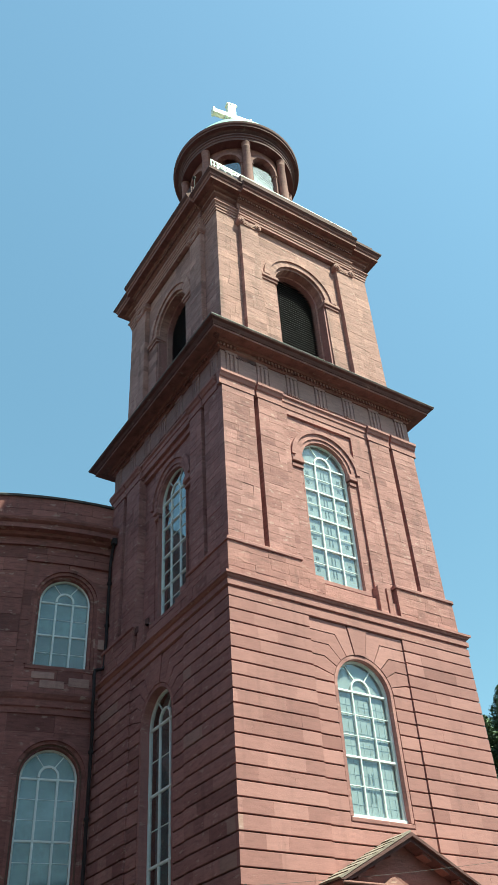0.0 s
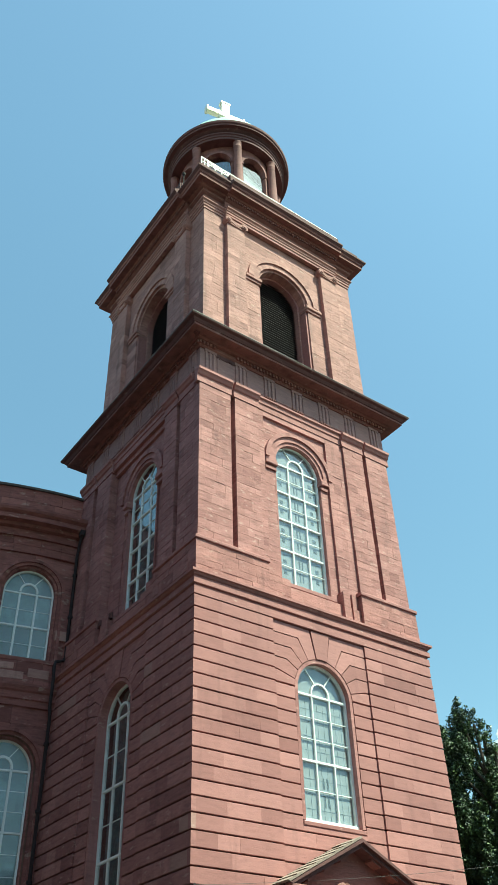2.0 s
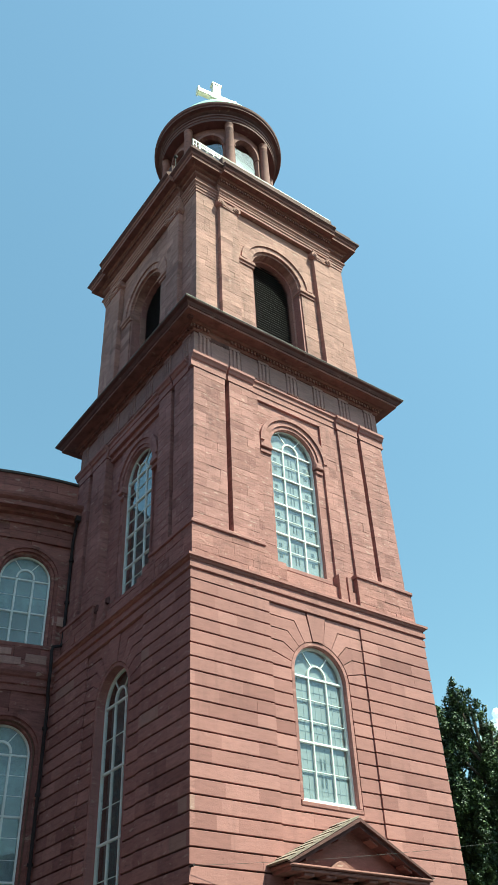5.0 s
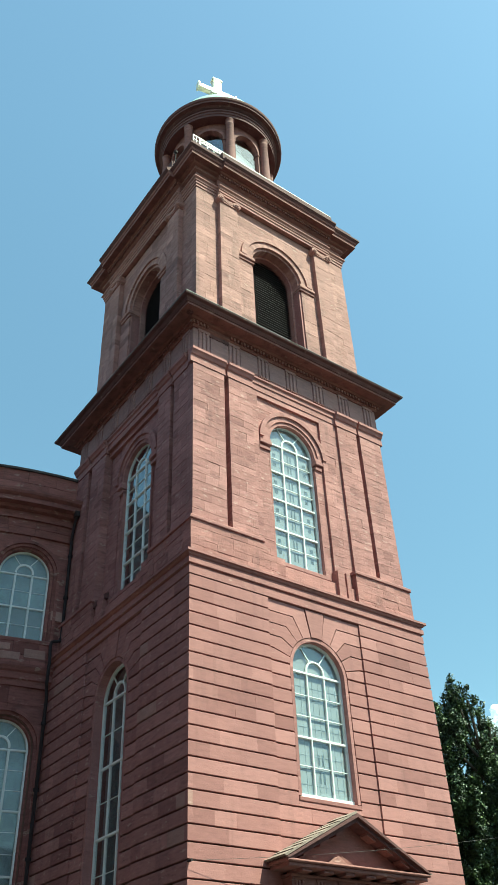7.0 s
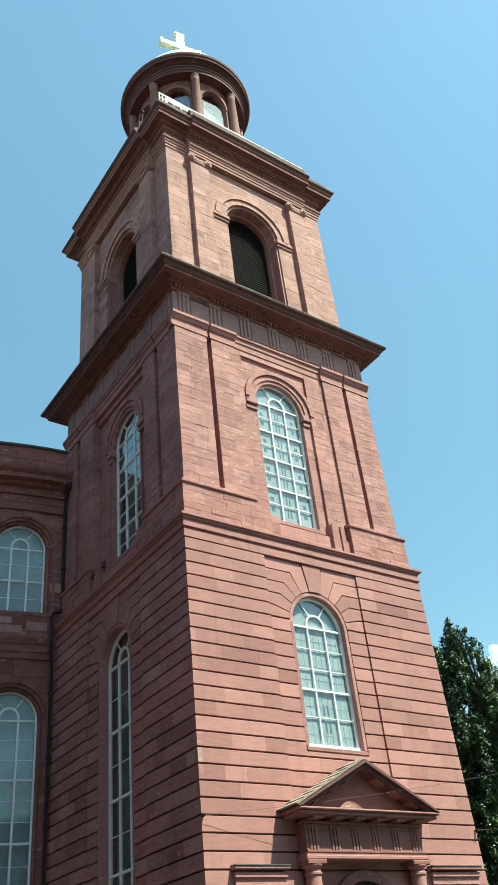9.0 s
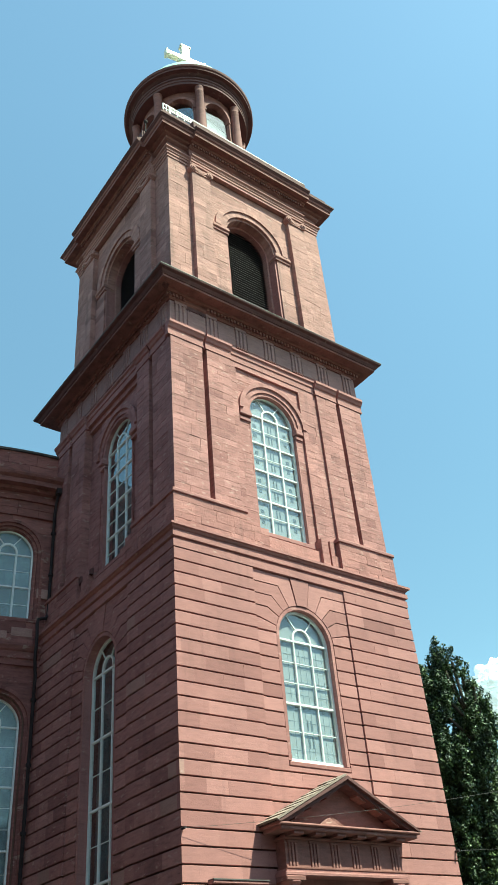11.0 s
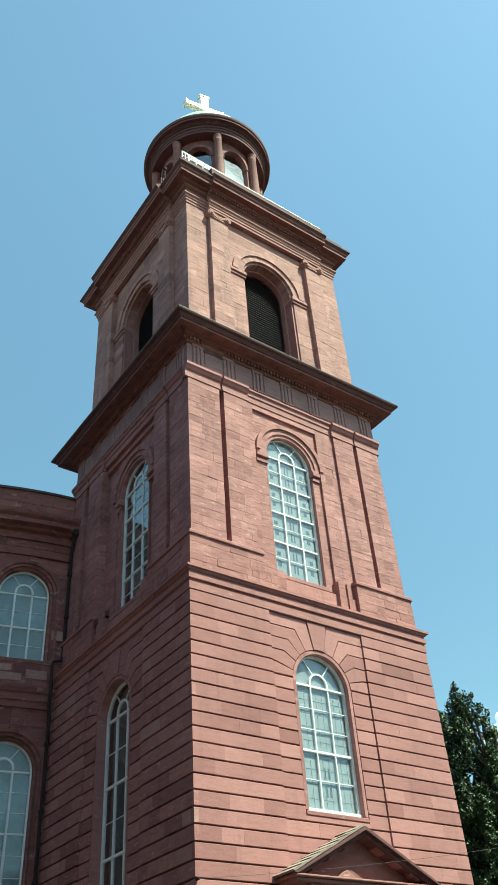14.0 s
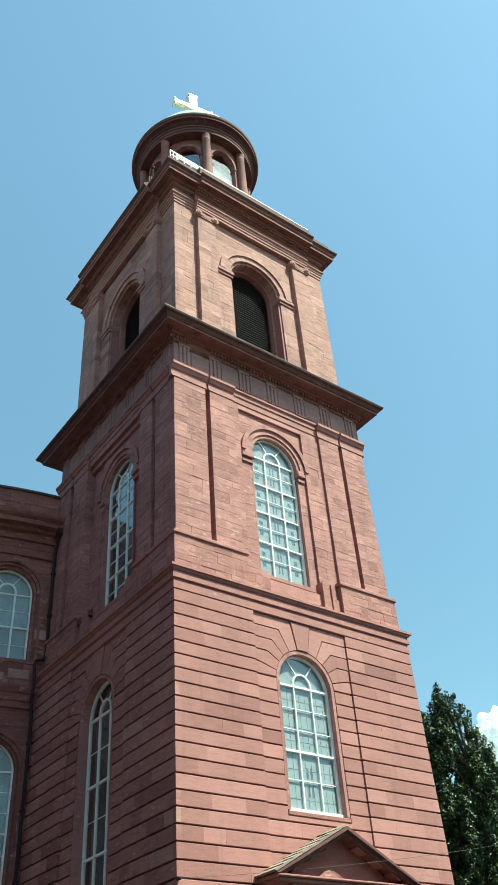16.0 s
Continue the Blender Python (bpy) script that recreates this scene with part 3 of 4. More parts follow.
# entablature and great cornice of stage two
ent = Solid()
ent.square_sweep([(-0.60, 23.45), (-0.33, 23.45), (-0.33, 23.72), (-0.29, 23.74), (-0.29, 23.92), (-0.22, 23.97), (-0.22, 24.05), (-0.60, 24.06)])
part("architrave", ent, RED, tower)
for put in (front, flank):
    for a, b in PIL2:
        cp = Solid()
        lo_o = 0.12 if a < 0.3 else 0.05
        hi_o = 0.12 if b > 9.7 else 0.05
        a0 = a - lo_o if (put is front or a > 0.3) else 0.62
        # necking, plain block, bold lip
        cp.run([(-0.42, 23.36), (-0.225, 23.36), (-0.225, 23.43), (-0.245, 23.44), (-0.245, 23.70), (-0.19, 23.74), (-0.15, 23.84), (-0.09, 23.90), (-0.09, 24.02), (-0.42, 24.03)], a0, b + hi_o, put)
        part("pilaster_capital", cp, RED, tower)
fz = Solid()
fz.square_sweep([(-0.7, 24.05), (-0.27, 24.06), (-0.27, 25.22), (-0.7, 25.22)])
frieze = part("frieze", fz, FRIEZE, tower, "greyish frieze with triglyphs")
tg = Solid()
for k in range(3):
    tg.slab(-0.25 + k * 0.18, -0.25 + k * 0.18 + 0.13, 24.16, 25.12, -0.01, 0.05, front, 0.025)
tg.slab(-0.27, 0.27, 25.08, 25.21, -0.01, 0.06, front)
tg = tg.mesh("triglyph", FRIEZE)
for k in range(-3, 4):
    for turn in (0, 1):
        ob = part("triglyph", tg, FRIEZE, frieze)
        ob.matrix_basis = pose(5 + 1.42 * k, 0.27, 0) if not turn else pose(0.27, 5 + 1.42 * k, 0, 0, 0, -90)
metope = Solid()
metope.slab(-0.40, 0.40, 24.17, 25.04, -0.01, 0.028, front, 0.012)
metope = metope.mesh("metope", FRIEZE)
gut = Solid()
for k in range(6):
    gut.slab(-0.27 + k * 0.095, -0.205 + k * 0.095, 24.07, 24.15, -0.01, 0.075, front, 0.015)
gut = gut.mesh("guttae", SOOTY)
for k in range(-3, 4):
    for turn in (0, 1):
        ob = part("guttae", gut, SOOTY, frieze)
        ob.matrix_basis = pose(5 + 1.42 * k, 0.27, 0) if not turn else pose(0.27, 5 + 1.42 * k, 0, 0, 0, -90)
        if k < 3:
            ob = part("metope", metope, FRIEZE, frieze)
            ob.matrix_basis = pose(5.71 + 1.42 * k, 0.27, 0) if not turn else pose(0.27, 5.71 + 1.42 * k, 0, 0, 0, -90)
dn = Solid()
for put in (front, flank):
    for k in range(61):
        u = 0.18 + k * 0.1605
        if put is front and 0.95 < u < 1.85:
            continue        # broken away
        dn.slab(u - 0.045, u + 0.045, 25.27, 25.42, -0.2, -0.07, put)
ragged = Solid()
crng = random.Random(3)
for k in range(12):
    u = 0.86 + k * 0.085
    ragged.prism([(u, 25.235), (u + 0.085, 25.235), (u + 0.085, 25.12 - crng.uniform(0, 0.12)), (u + 0.04, 25.08 - crng.uniform(0, 0.14)), (u, 25.12 - crng.uniform(0, 0.12))][::-1], -0.28, -0.222 + 0.006 * (k % 2), front)
part("soot_crust", ragged, CRUST, frieze, "ragged black crust where the moulding broke away")
part("dentil_moulding", dn, SOOTY, tower, kind="stuff")
cor = Solid()
cor.square_sweep([(-0.7, 25.2), (-0.22, 25.2), (-0.16, 25.26), (-0.16, 25.42), (-0.04, 25.44), (0.02, 25.52), (0.44, 25.50), (0.44, 25.60), (-0.9, 25.60)])
part("great_cornice", cor, SOOTY, tower, "broad weathered stone cornice with dark crown")
crown = Solid()
crown.square_sweep([(-0.6, 25.605), (0.47, 25.605), (0.50, 25.64), (0.56, 25.74), (0.66, 25.78), (0.68, 25.80), (0.68, 25.86), (-0.55, 26.25), (-0.6, 26.25)])
part("cornice_crown", crown, CRUST, tower, "black-crusted crown moulding")
fl = Solid()
fl.square_sweep([(0.60, 25.866), (0.70, 25.856), (0.705, 25.862), (0.705, 25.878), (0.60, 25.90)])
part("drip_edge", fl, FLASHING, tower, "thin pale metal flashing on the cornice edge")
carve = Solid()
crng = random.Random(8)
for k in range(26):
    # worn carving under the corner of the soffit
    a, q = crng.uniform(0, 6.28), crng.uniform(0.0, 0.13)
    x, y, w = -0.10 + q * math.cos(a), -0.10 + q * math.sin(a), crng.uniform(0.02, 0.045)
    carve.box(x - w, x + w, y - w, y + w, 25.50 - crng.uniform(0.02, 0.07), 25.515)
part("corner_carving", carve, CRUST, tower, "worn black-crusted carving under the cornice corner")
# stage three: belfry
R3, SPR3, SILL3 = 1.33, 31.75, 26.3
S3, B3 = -0.594, -0.36
core = Solid()
flank_core = Solid()
rear_core = Solid()
core.wall_with_arch(1.25, 9.0, 26.2, 36.6, 5.03, R3 + 0.05, SPR3, SILL3, -1.6, -0.78, front)
flank_core.wall_with_arch(0.78, 9.22, 26.2, 36.6, 5.03, R3 + 0.05, SPR3, SILL3, -1.6, -0.78, flank)
rear_core.box(8.8, 9.22, 0.78, 9.22, 26.2, 36.6)
rear_core.box(1.25, 8.8, 8.8, 9.22, 26.2, 36.6)
rear_core.box(1.2, 8.9, 1.2, 8.9, 35.9, 36.5)
stage_three = part("belfry_wall", core, JOINT, tower, "buff sandstone belfry wall with louvred arched opening")
stage_three_flank = part("belfry_flank_wall", flank_core, JOINT, tower)
part("belfry_rear_wall", rear_core, JOINT, tower)
C3 = 5.03
ash_flank, ash_front = Stones(), Stones()
for put, sol, wall in ((front, ash_front, stage_three), (flank, ash_flank, stage_three_flank)):
    for s in (-1, 1):
        def m(a, b):
            return (a, b) if s < 0 else (2 * C3 - b, 2 * C3 - a)
        a, b = m(0.594, 1.74)
        if s > 0:
            b = 9.406
        if put is flank and s < 0:
            a = 0.95
        courses(sol, put, a, b, 26.2, 34.9, -0.95, S3, h=0.42, lo=0.35, hi=1.0)
        a, b = m(1.74, 2.72)
        courses(sol, put, a, b, 26.2, 34.35, -0.95, B3, h=0.42, lo=0.35, hi=0.9)
        a, b = m(2.72, C3 - R3 - 0.1)
        courses(sol, put, a, b, 26.2, 31.5, -0.95, S3, h=0.42, lo=0.4)
    around_arch(sol, put, 2.72, 2 * C3 - 2.72, 31.5, 34.9, C3, R3 + 0.4, SPR3, -0.95, S3, h=0.6)
    trim = Solid()
    for r0, r1, d in ((R3, R3 + 0.12, -0.68), (R3 + 0.12, R3 + 0.42, -0.56), (R3 + 0.42, R3 + 0.72, -0.49)):
        trim.arch_ring(C3, SPR3, r0, r1, 0, 180, -1.5, d, put, 28)
    part("arch_moulding", trim, BUFF, wall)
    for s in (-1, 1):
        im = Solid()
        a, b = sorted((C3 + s * R3, C3 + s * (R3 + 0.86)))
        im.slab(a, b, 31.35, 31.5, -1.2, -0.53, put, 0.02)
        im.slab(a - 0.03, b + 0.03, 31.5, 31.66, -1.2, -0.46, put, 0.03)
        im.slab(a, b, 31.66, 31.76, -1.2, -0.51, put)
        part("impost", im, BUFF, wall)
        jb = Solid()
        a, b = sorted((C3 + s * R3, C3 + s * (R3 + 0.12)))
        jb.slab(a, b, SILL3, 31.4, -1.5, -0.66, put)
        part("jamb", jb, RED, wall)
        # inner step of the reveal
        jb = Solid()
        a, b = sorted((C3 + s * R3, C3 + s * (R3 - 0.11)))
        jb.slab(a, b, SILL3, SPR3, -1.5, -1.08, put, 0.01)
        part("inner_jamb", jb, BUFF, wall)
    ia = Solid()
    ia.arch_band(C3, SPR3, R3 - 0.11, R3, -1.5, -1.08, put)
    part("inner_arch", ia, RED, wall)
for put, sgn in ((front, 0), (flank, 1)):
    for u in (1.74, 2 * C3 - 2.72):
        cp = Solid()
        cp.slab(u - 0.06, u + 1.04, 34.78, 34.9, -0.9, -0.27, put, 0.02)
        cp.slab(u + 0.02, u + 0.96, 34.35, 34.78, -0.9, -0.34, put, 0.02)
        cp.slab(u - 0.03, u + 1.01, 34.36, 34.42, -0.9, -0.31, put)
        for c in (u + 0.05, u + 0.93):
            # volutes in three shrinking turns
            for rr, dd in ((0.20, -0.27), (0.145, -0.235), (0.075, -0.20)):
                cp.prism([(c + rr * math.cos(a * math.pi / 9), 34.58 + rr * math.sin(a * math.pi / 9)) for a in range(18)], -0.7, dd, put)
        # swag between the volutes
        cp.arch_ring(u + 0.49, 34.74, 0.24, 0.33, 190, 350, -0.6, -0.295, put, 10)
        cp.arch_ring(u + 0.49, 34.74, 0.10, 0.20, 190, 350, -0.6, -0.31, put, 8)
        part("ionic_capital", cp, BUFF, tower)
ARCH3 = [(-1.0, 34.9), (-0.56, 34.9), (-0.56, 35.06), (-0.52, 35.07), (-0.52, 35.22), (-0.48, 35.23), (-0.48, 35.34), (-0.40, 35.40), (-0.40, 35.46), (-0.52, 35.47), (-0.52, 35.50), (-1.0, 35.5)]
CORN3 = [(-1.0, 35.5), (-0.55, 35.5), (-0.55, 35.92), (-0.48, 35.96), (-0.42, 36.0), (-0.42, 36.16), (-0.30, 36.2), (-0.24, 36.28), (0.04, 36.27), (0.04, 36.46), (0.08, 36.48), (0.12, 36.6),
         (-1.2, 36.6), (-1.2, 35.5)]
CROWN3 = [(-1.2, 36.604), (0.13, 36.604), (0.20, 36.68), (0.228, 36.7), (0.228, 36.8), (-0.05, 36.9), (-0.05, 37.42), (-0.2, 37.5), (-1.2, 37.5)]
BREAK3, B3U = 0.20, (1.62, 8.46)
ent = Solid()
ent.square_sweep(ARCH3)
part("architrave", ent, BUFF, tower)
cor = Solid()
cor.square_sweep(CORN3)
part("upper_cornice", cor, SOOTY, tower, "dark weathered upper cornice")
crown = Solid()
crown.square_sweep(CROWN3)
part("cornice_crown", crown, CRUST, tower, "black-crusted crown moulding")
for put in (front, flank):
    # the middle of each front stands forward
    ent = Solid()
    ent.run([(d + (BREAK3 if d > -0.9 else 0.0), z) for d, z in ARCH3], B3U[0] + 0.06, B3U[1] - 0.06, put)
    part("forward_architrave", ent, BUFF, tower)
    cor = Solid()
    cor.run([(d + (BREAK3 if d > -0.9 else 0.0), z + (0.12 if z > 36.85 else 0.0)) for d, z in CORN3], B3U[0], B3U[1], put)
    part("forward_cornice", cor, SOOTY, tower)
    crown = Solid()
    crown.run([(d + (BREAK3 if d > -0.9 else 0.0), z + (0.12 if z > 36.85 else 0.0)) for d, z in CROWN3], B3U[0], B3U[1], put)
    part("forward_crown", crown, CRUST, tower)
    dn = Solid()
    for k in range(44):
        u = B3U[0] + 0.1 + k * (B3U[1] - B3U[0] - 0.2) / 43
        dn.slab(u - 0.042, u + 0.042, 36.02, 36.16, -0.4, -0.33 + BREAK3, put)
    part("dentil_moulding", dn, SOOTY, tower, kind="stuff")
# louvres in both bell openings
for put in (front, flank):
    lv = Solid()
    lv.arch_ring(C3, SPR3, R3 - 0.10, R3 + 0.02, 0, 180, -1.5, -1.3, put, 24)
    for s in (-1, 1):
        a, b = sorted((C3 + s * (R3 - 0.10), C3 + s * (R3 + 0.02)))
        lv.slab(a, b, SILL3, SPR3, -1.5, -1.3, put)
    screen = part("louvre_screen", lv, DARK_WOOD_AND_VOID, tower, "dark slatted louvre screen in the bell opening")
    # near-black sheet stands for the shade inside the belfry
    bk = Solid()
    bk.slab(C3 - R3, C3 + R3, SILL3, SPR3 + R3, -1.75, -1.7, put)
    part("backing", bk, DARK_WOOD_AND_VOID, screen)
    z = SILL3 + 0.15
    while z < SPR3 + R3 - 0.15:
        half = R3 - 0.06 if z < SPR3 else math.sqrt(max((R3 - 0.06) ** 2 - (z - SPR3) ** 2, 0.01))
        sl = Solid()
        sl.add([put(C3 - half, z, -1.32), put(C3 + half, z, -1.32), put(C3 + half, z + 0.13, -1.52), put(C3 - half, z + 0.13, -1.52),
                put(C3 - half, z + 0.022, -1.32), put(C3 + half, z + 0.022, -1.32), put(C3 + half, z + 0.152, -1.52), put(C3 - half, z + 0.152, -1.52)],
               [(0, 1, 2, 3), (4, 5, 6, 7), (0, 1, 5, 4), (1, 2, 6, 5), (2, 3, 7, 6), (3, 0, 4, 7)])
        part("slat", sl, DARK_WOOD_AND_VOID, screen)
        z += 0.15

# windows of the tower
window(tower, front, CX, R1, SPR1, SILL1, -0.30, [10.03], [11.36, 10.70, 9.2], BLIND, True, w=0.025, slots=((9.2, False),))
window(tower, flank, CX, R1, SPR1, SILL1L, -0.42, [9.95, 7.87, 5.8], [11.0, 8.9, 6.85, 4.9], ROOM_SHADE)
window(tower, front, CX, R2, SPR2 + 0.1, SILL2, -0.66, [20.02, 18.78, 17.5], [20.65, 19.4, 18.15, 16.85], BLIND, w=0.030, slots=((20.65, True), (19.4, True), (18.15, True), (16.85, True)))
window(tower, flank, CX, R2, SPR2 + 0.1, SILL2, -0.65, [20.1, 18.8, 17.45], [20.7, 19.45, 18.1, 16.8], ROOM_SHADE)

# ---- lantern on the tower ----
LX, LY = 5.0, 5.0
lan = thing("lantern", LX, LY, 37.25, "round stone lantern with columns, arched openings and copper dome", "lantern")
s = Solid()
s.lathe([(0.0, 37.2), (3.75, 37.2), (3.75, 38.6), (3.65, 38.75), (3.55, 38.9), (3.55, 39.5), (3.62, 39.55), (3.62, 39.75), (0.0, 39.75)], LX, LY, 64)
part("base", s, SOOTY, lan, smooth=True)
N_BAY = 8


def drum(u, v, d):
    t = u / 2.85
    return (LX + (2.85 + d) * math.cos(t), LY + (2.85 + d) * math.sin(t), v)


for k in range(N_BAY):
    mid = 2.85 * radians(45 * k)
    half = 2.85 * radians(22.5)
    sh = Solid()
    # each bay in narrow strips so that it follows the curve
    sp, ra = 44.0, 0.80
    for i in range(12):
        u0, u1 = mid - half + 2 * half * i / 12, mid - half + 2 * half * (i + 1) / 12
        top = lambda u: sp + math.sqrt(max(ra * ra - (u - mid) ** 2, 0)) if abs(u - mid) < ra + 1e-6 else None
        a, b = top(u0), top(u1)
        if a is None and b is None:
            sh.prism([(u0, 39.75), (u1, 39.75), (u1, 45.6), (u0, 45.6)], -0.3, 0, drum)
        elif a is None or b is None:
            e = mid - ra if a is None else mid + ra
            lo = (u0, e) if a is None else (e, u1)
            sh.prism([(lo[0], 39.75), (lo[1], 39.75), (lo[1], 45.6), (lo[0], 45.6)], -0.3, 0, drum)
            hi = (e, sp, u1, b) if a is None else (u0, a, e, sp)
            sh.prism([(hi[0], hi[1]), (hi[2], hi[3]), (hi[2], 45.6), (hi[0], 45.6)], -0.3, 0, drum)
        else:
            sh.prism([(u0, a), (u1, b), (u1, 45.6), (u0, 45.6)], -0.3, 0, drum)
    sh.slab(mid - ra, mid + ra, 39.75, 40.6, -0.3, -0.05, drum)
    part("drum_wall", sh, SOOTY, lan)
    ar = Solid()
    ar.arch_ring(mid, sp, ra - 0.02, ra + 0.17, 0, 180, -0.28, 0.07, drum, 16)
    for sg in (-1, 1):
        a, b = sorted((mid + sg * (ra - 0.02), mid + sg * (ra + 0.17)))
        ar.slab(a, b, 40.6, sp, -0.28, 0.05, drum)
        ar.slab(a - 0.04, b + 0.04, sp - 0.14, sp, -0.28, 0.10, drum, 0.02)
    part("opening_surround", ar, LANTERN_STONE, lan)
    ca, sa = math.cos(mid / 2.85), math.sin(mid / 2.85)

    def bay(u, v, d):
        return (LX + (2.85 + d) * ca - (u - mid) * sa, LY + (2.85 + d) * sa + (u - mid) * ca, v)
    arc = [(mid + ra * math.cos(math.pi * i / 16), sp + ra * math.sin(math.pi * i / 16)) for i in range(17)]
    gz = Solid()
    gz.prism(arc + [(mid - ra, 40.55), (mid + ra, 40.55)], -0.24, -0.23, bay)
    pane = part("pane", gz, GLASS, lan)
    pane.visible_shadow = False
    # pale sheet, its top cut slanting where the arch shadow would end
    bk = Solid()
    bk.prism([(mid - ra, 40.5), (mid + ra, 40.5), (mid + ra, 43.0), (mid - ra, 43.6)], -0.40, -0.34, bay)
    part("pale_sheet", bk, BLIND, lan, "pale sheet behind the glazing, slanted top drawn as a shadow edge")
    # dark sheet stands for the shade under the arch
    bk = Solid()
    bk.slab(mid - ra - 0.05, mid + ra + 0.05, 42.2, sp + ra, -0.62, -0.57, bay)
    part("arch_shade_sheet", bk, DARK_WOOD_AND_VOID, lan, "dark sheet standing for arch shade above the pale sheet")
    # dark bar drawn along that slanting shadow edge
    fb = Solid()
    fb.prism([(mid - ra, 43.55), (mid + ra, 42.95), (mid + ra, 43.03), (mid - ra, 43.63)], -0.29, -0.25, bay)
    part("glazing_bar", fb, IRON, lan)
col = Solid()
col.lathe([(0.0, 39.75), (0.34, 39.75), (0.34, 39.9), (0.30, 39.95), (0.31, 40.02), (0.265, 40.1), (0.255, 42.0), (0.225, 44.95), (0.24, 44.98), (0.24, 45.05), (0.225, 45.08),
           (0.23, 45.2), (0.25, 45.3), (0.265, 45.34), (0.265, 45.46), (0.0, 45.46)], 0, 0, 24)
col = col.mesh("column", LANTERN_STONE, True)
for k in range(8):
    a = radians(22.5 + 45 * k)
    ob = part("column", col, LANTERN_STONE, lan)
    ob.matrix_basis = pose(LX + 3.1 * math.cos(a), LY + 3.1 * math.sin(a), 0)
s = Solid()
s.lathe([(2.2, 45.46), (3.36, 45.46), (3.36, 45.66), (3.40, 45.68), (3.40, 45.84), (3.46, 45.88), (3.46, 46.0), (3.36, 46.02), (3.36, 46.16), (3.48, 46.22), (3.54, 46.3), (3.74, 46.32),
         (3.74, 46.46), (3.80, 46.5), (3.83, 46.58), (3.83, 46.68), (3.3, 46.9), (2.2, 46.9)], LX, LY, 96)
part("ring_cornice", s, CRUST, lan, "round moulded cornice of dark sandstone", smooth=True)
s = Solid()
s.lathe([(0.0, 45.9), (2.5, 45.9), (2.5, 46.1), (0.0, 46.1)], LX, LY, 48)
part("ceiling", s, RED, lan)
dome = Solid()
prof = [(0.0, 46.8), (3.38, 46.8), (3.38, 47.0)] + [(3.27 * math.cos(radians(a)), 47.0 + 3.38 * math.sin(radians(a))) for a in range(0, 86, 5)] + [(0.0, 50.38)]
dome.lathe(prof, LX, LY, 64)
part("dome", dome, COPPER, lan, "pale green copper dome", smooth=True)
cr = thing("cross", LX, LY, 50.3, "pale gilded cross on a square pedestal above the dome", "cross")
turn = pose(LX, LY, 0, 0, 0, -10)


def on_cross(solid):
    solid.v = [tuple(turn @ Vector(p)) for p in solid.v]
    return solid


s = Solid()
s.slab(-0.62, 0.62, 50.0, 52.35, -0.62, 0.62, front, 0.03)
s.slab(-0.72, 0.72, 52.35, 52.55, -0.72, 0.72, front, 0.05)
part("pedestal", on_cross(s), GOLD, cr)
s = Solid()
s.slab(-0.29, 0.29, 52.55, 55.2, -0.17, 0.17, front, 0.03)
s.slab(-0.36, 0.36, 55.07, 55.27, -0.2, 0.2, front, 0.03)
part("upright", on_cross(s), GOLD, cr)
for sg in (-1, 1):
    s = Solid()
    a, b = sorted((sg * 0.27, sg * 1.28))
    s.slab(a, b, 53.50, 53.95, -0.17, 0.17, front, 0.03)
    a, b = sorted((sg * 1.24, sg * 1.38))
    s.slab(a, b, 53.42, 54.03, -0.21, 0.21, front, 0.03)
    part("arm", on_cross(s), GOLD, cr)

# the lantern sits slightly into the roof
for ob in (lan, cr):
    ob.location.z -= 0.12

# ---- railing on the upper cornice ----
for put in (front,):
    rl = thing("roof_railing", 5, 5, 37.0, "thin pale metal railing along the upper cornice edge", "railing", group="railings of the tower roof")
    for z, h in ((38.05, 0.032), (37.72, 0.02)):
        s = Solid()
        s.slab(0.10, 8.70, z - h, z + h, -0.17, -0.11, put, 0.008)
        part("rail", s, RAIL, rl)
    for k in range(24):
        u = 0.13 + (k * 0.17 if k < 3 else (k - 2) * 0.388)
        s = Solid()
        s.slab(u - 0.02, u + 0.02, 37.45, 38.05, -0.165, -0.115, put)
        part("post", s, RAIL, rl)
    for k in range(41):
        # scrolled panels between the rails
        u = 0.60 + k * 0.194
        s = Solid()
        s.arch_ring(u, 37.885, 0.065, 0.095, 0, 360, -0.16, -0.12, put, 12)
        part("scroll", s, RAIL, rl)


def floodlight(x, y, z, rz):
    f = thing("floodlight", x, y, z, "small pale round floodlight on the tower roof edge", "floodlight", group="roof floodlights")
    m = pose(x, y, z, 0, 0, rz)
    b = Solid()
    b.lathe([(0.0, 0.25), (0.04, 0.25), (0.08, 0.29), (0.10, 0.38), (0.075, 0.39), (0.0, 0.36)], 0, 0, 16)
    c = Solid()
    c.tube([(0, 0, -0.45), (0, 0, 0.28)], 0.025)
    for sol, nm, ma in ((b, "lamp_head", IRON), (c, "stem", IRON)):
        sol.v = [tuple(m @ Vector(p)) for p in sol.v]
        part(nm, sol, ma, f)


floodlight(-0.02, 1.5, 37.85, 0)

# ---- portal ----
por = thing("portal", CX + 0.06, -0.4, 0, "red sandstone portal with pediment, triglyph frieze and two columns", "portal")
PX = 5.05
s = Solid()
s.slab(PX - 2.1, PX + 2.1, 5.34, 6.05, 0.0, 0.38, front)
entab = part("entablature", s, PORTAL, por)
tri = Solid()
for k in range(3):
    tri.slab(-0.15 + k * 0.11, -0.15 + k * 0.11 + 0.08, 5.38, 5.98, -0.01, 0.035, front, 0.015)
tri.slab(-0.17, 0.17, 5.97, 6.03, -0.01, 0.04, front)
tri = tri.mesh("triglyph", PORTAL)
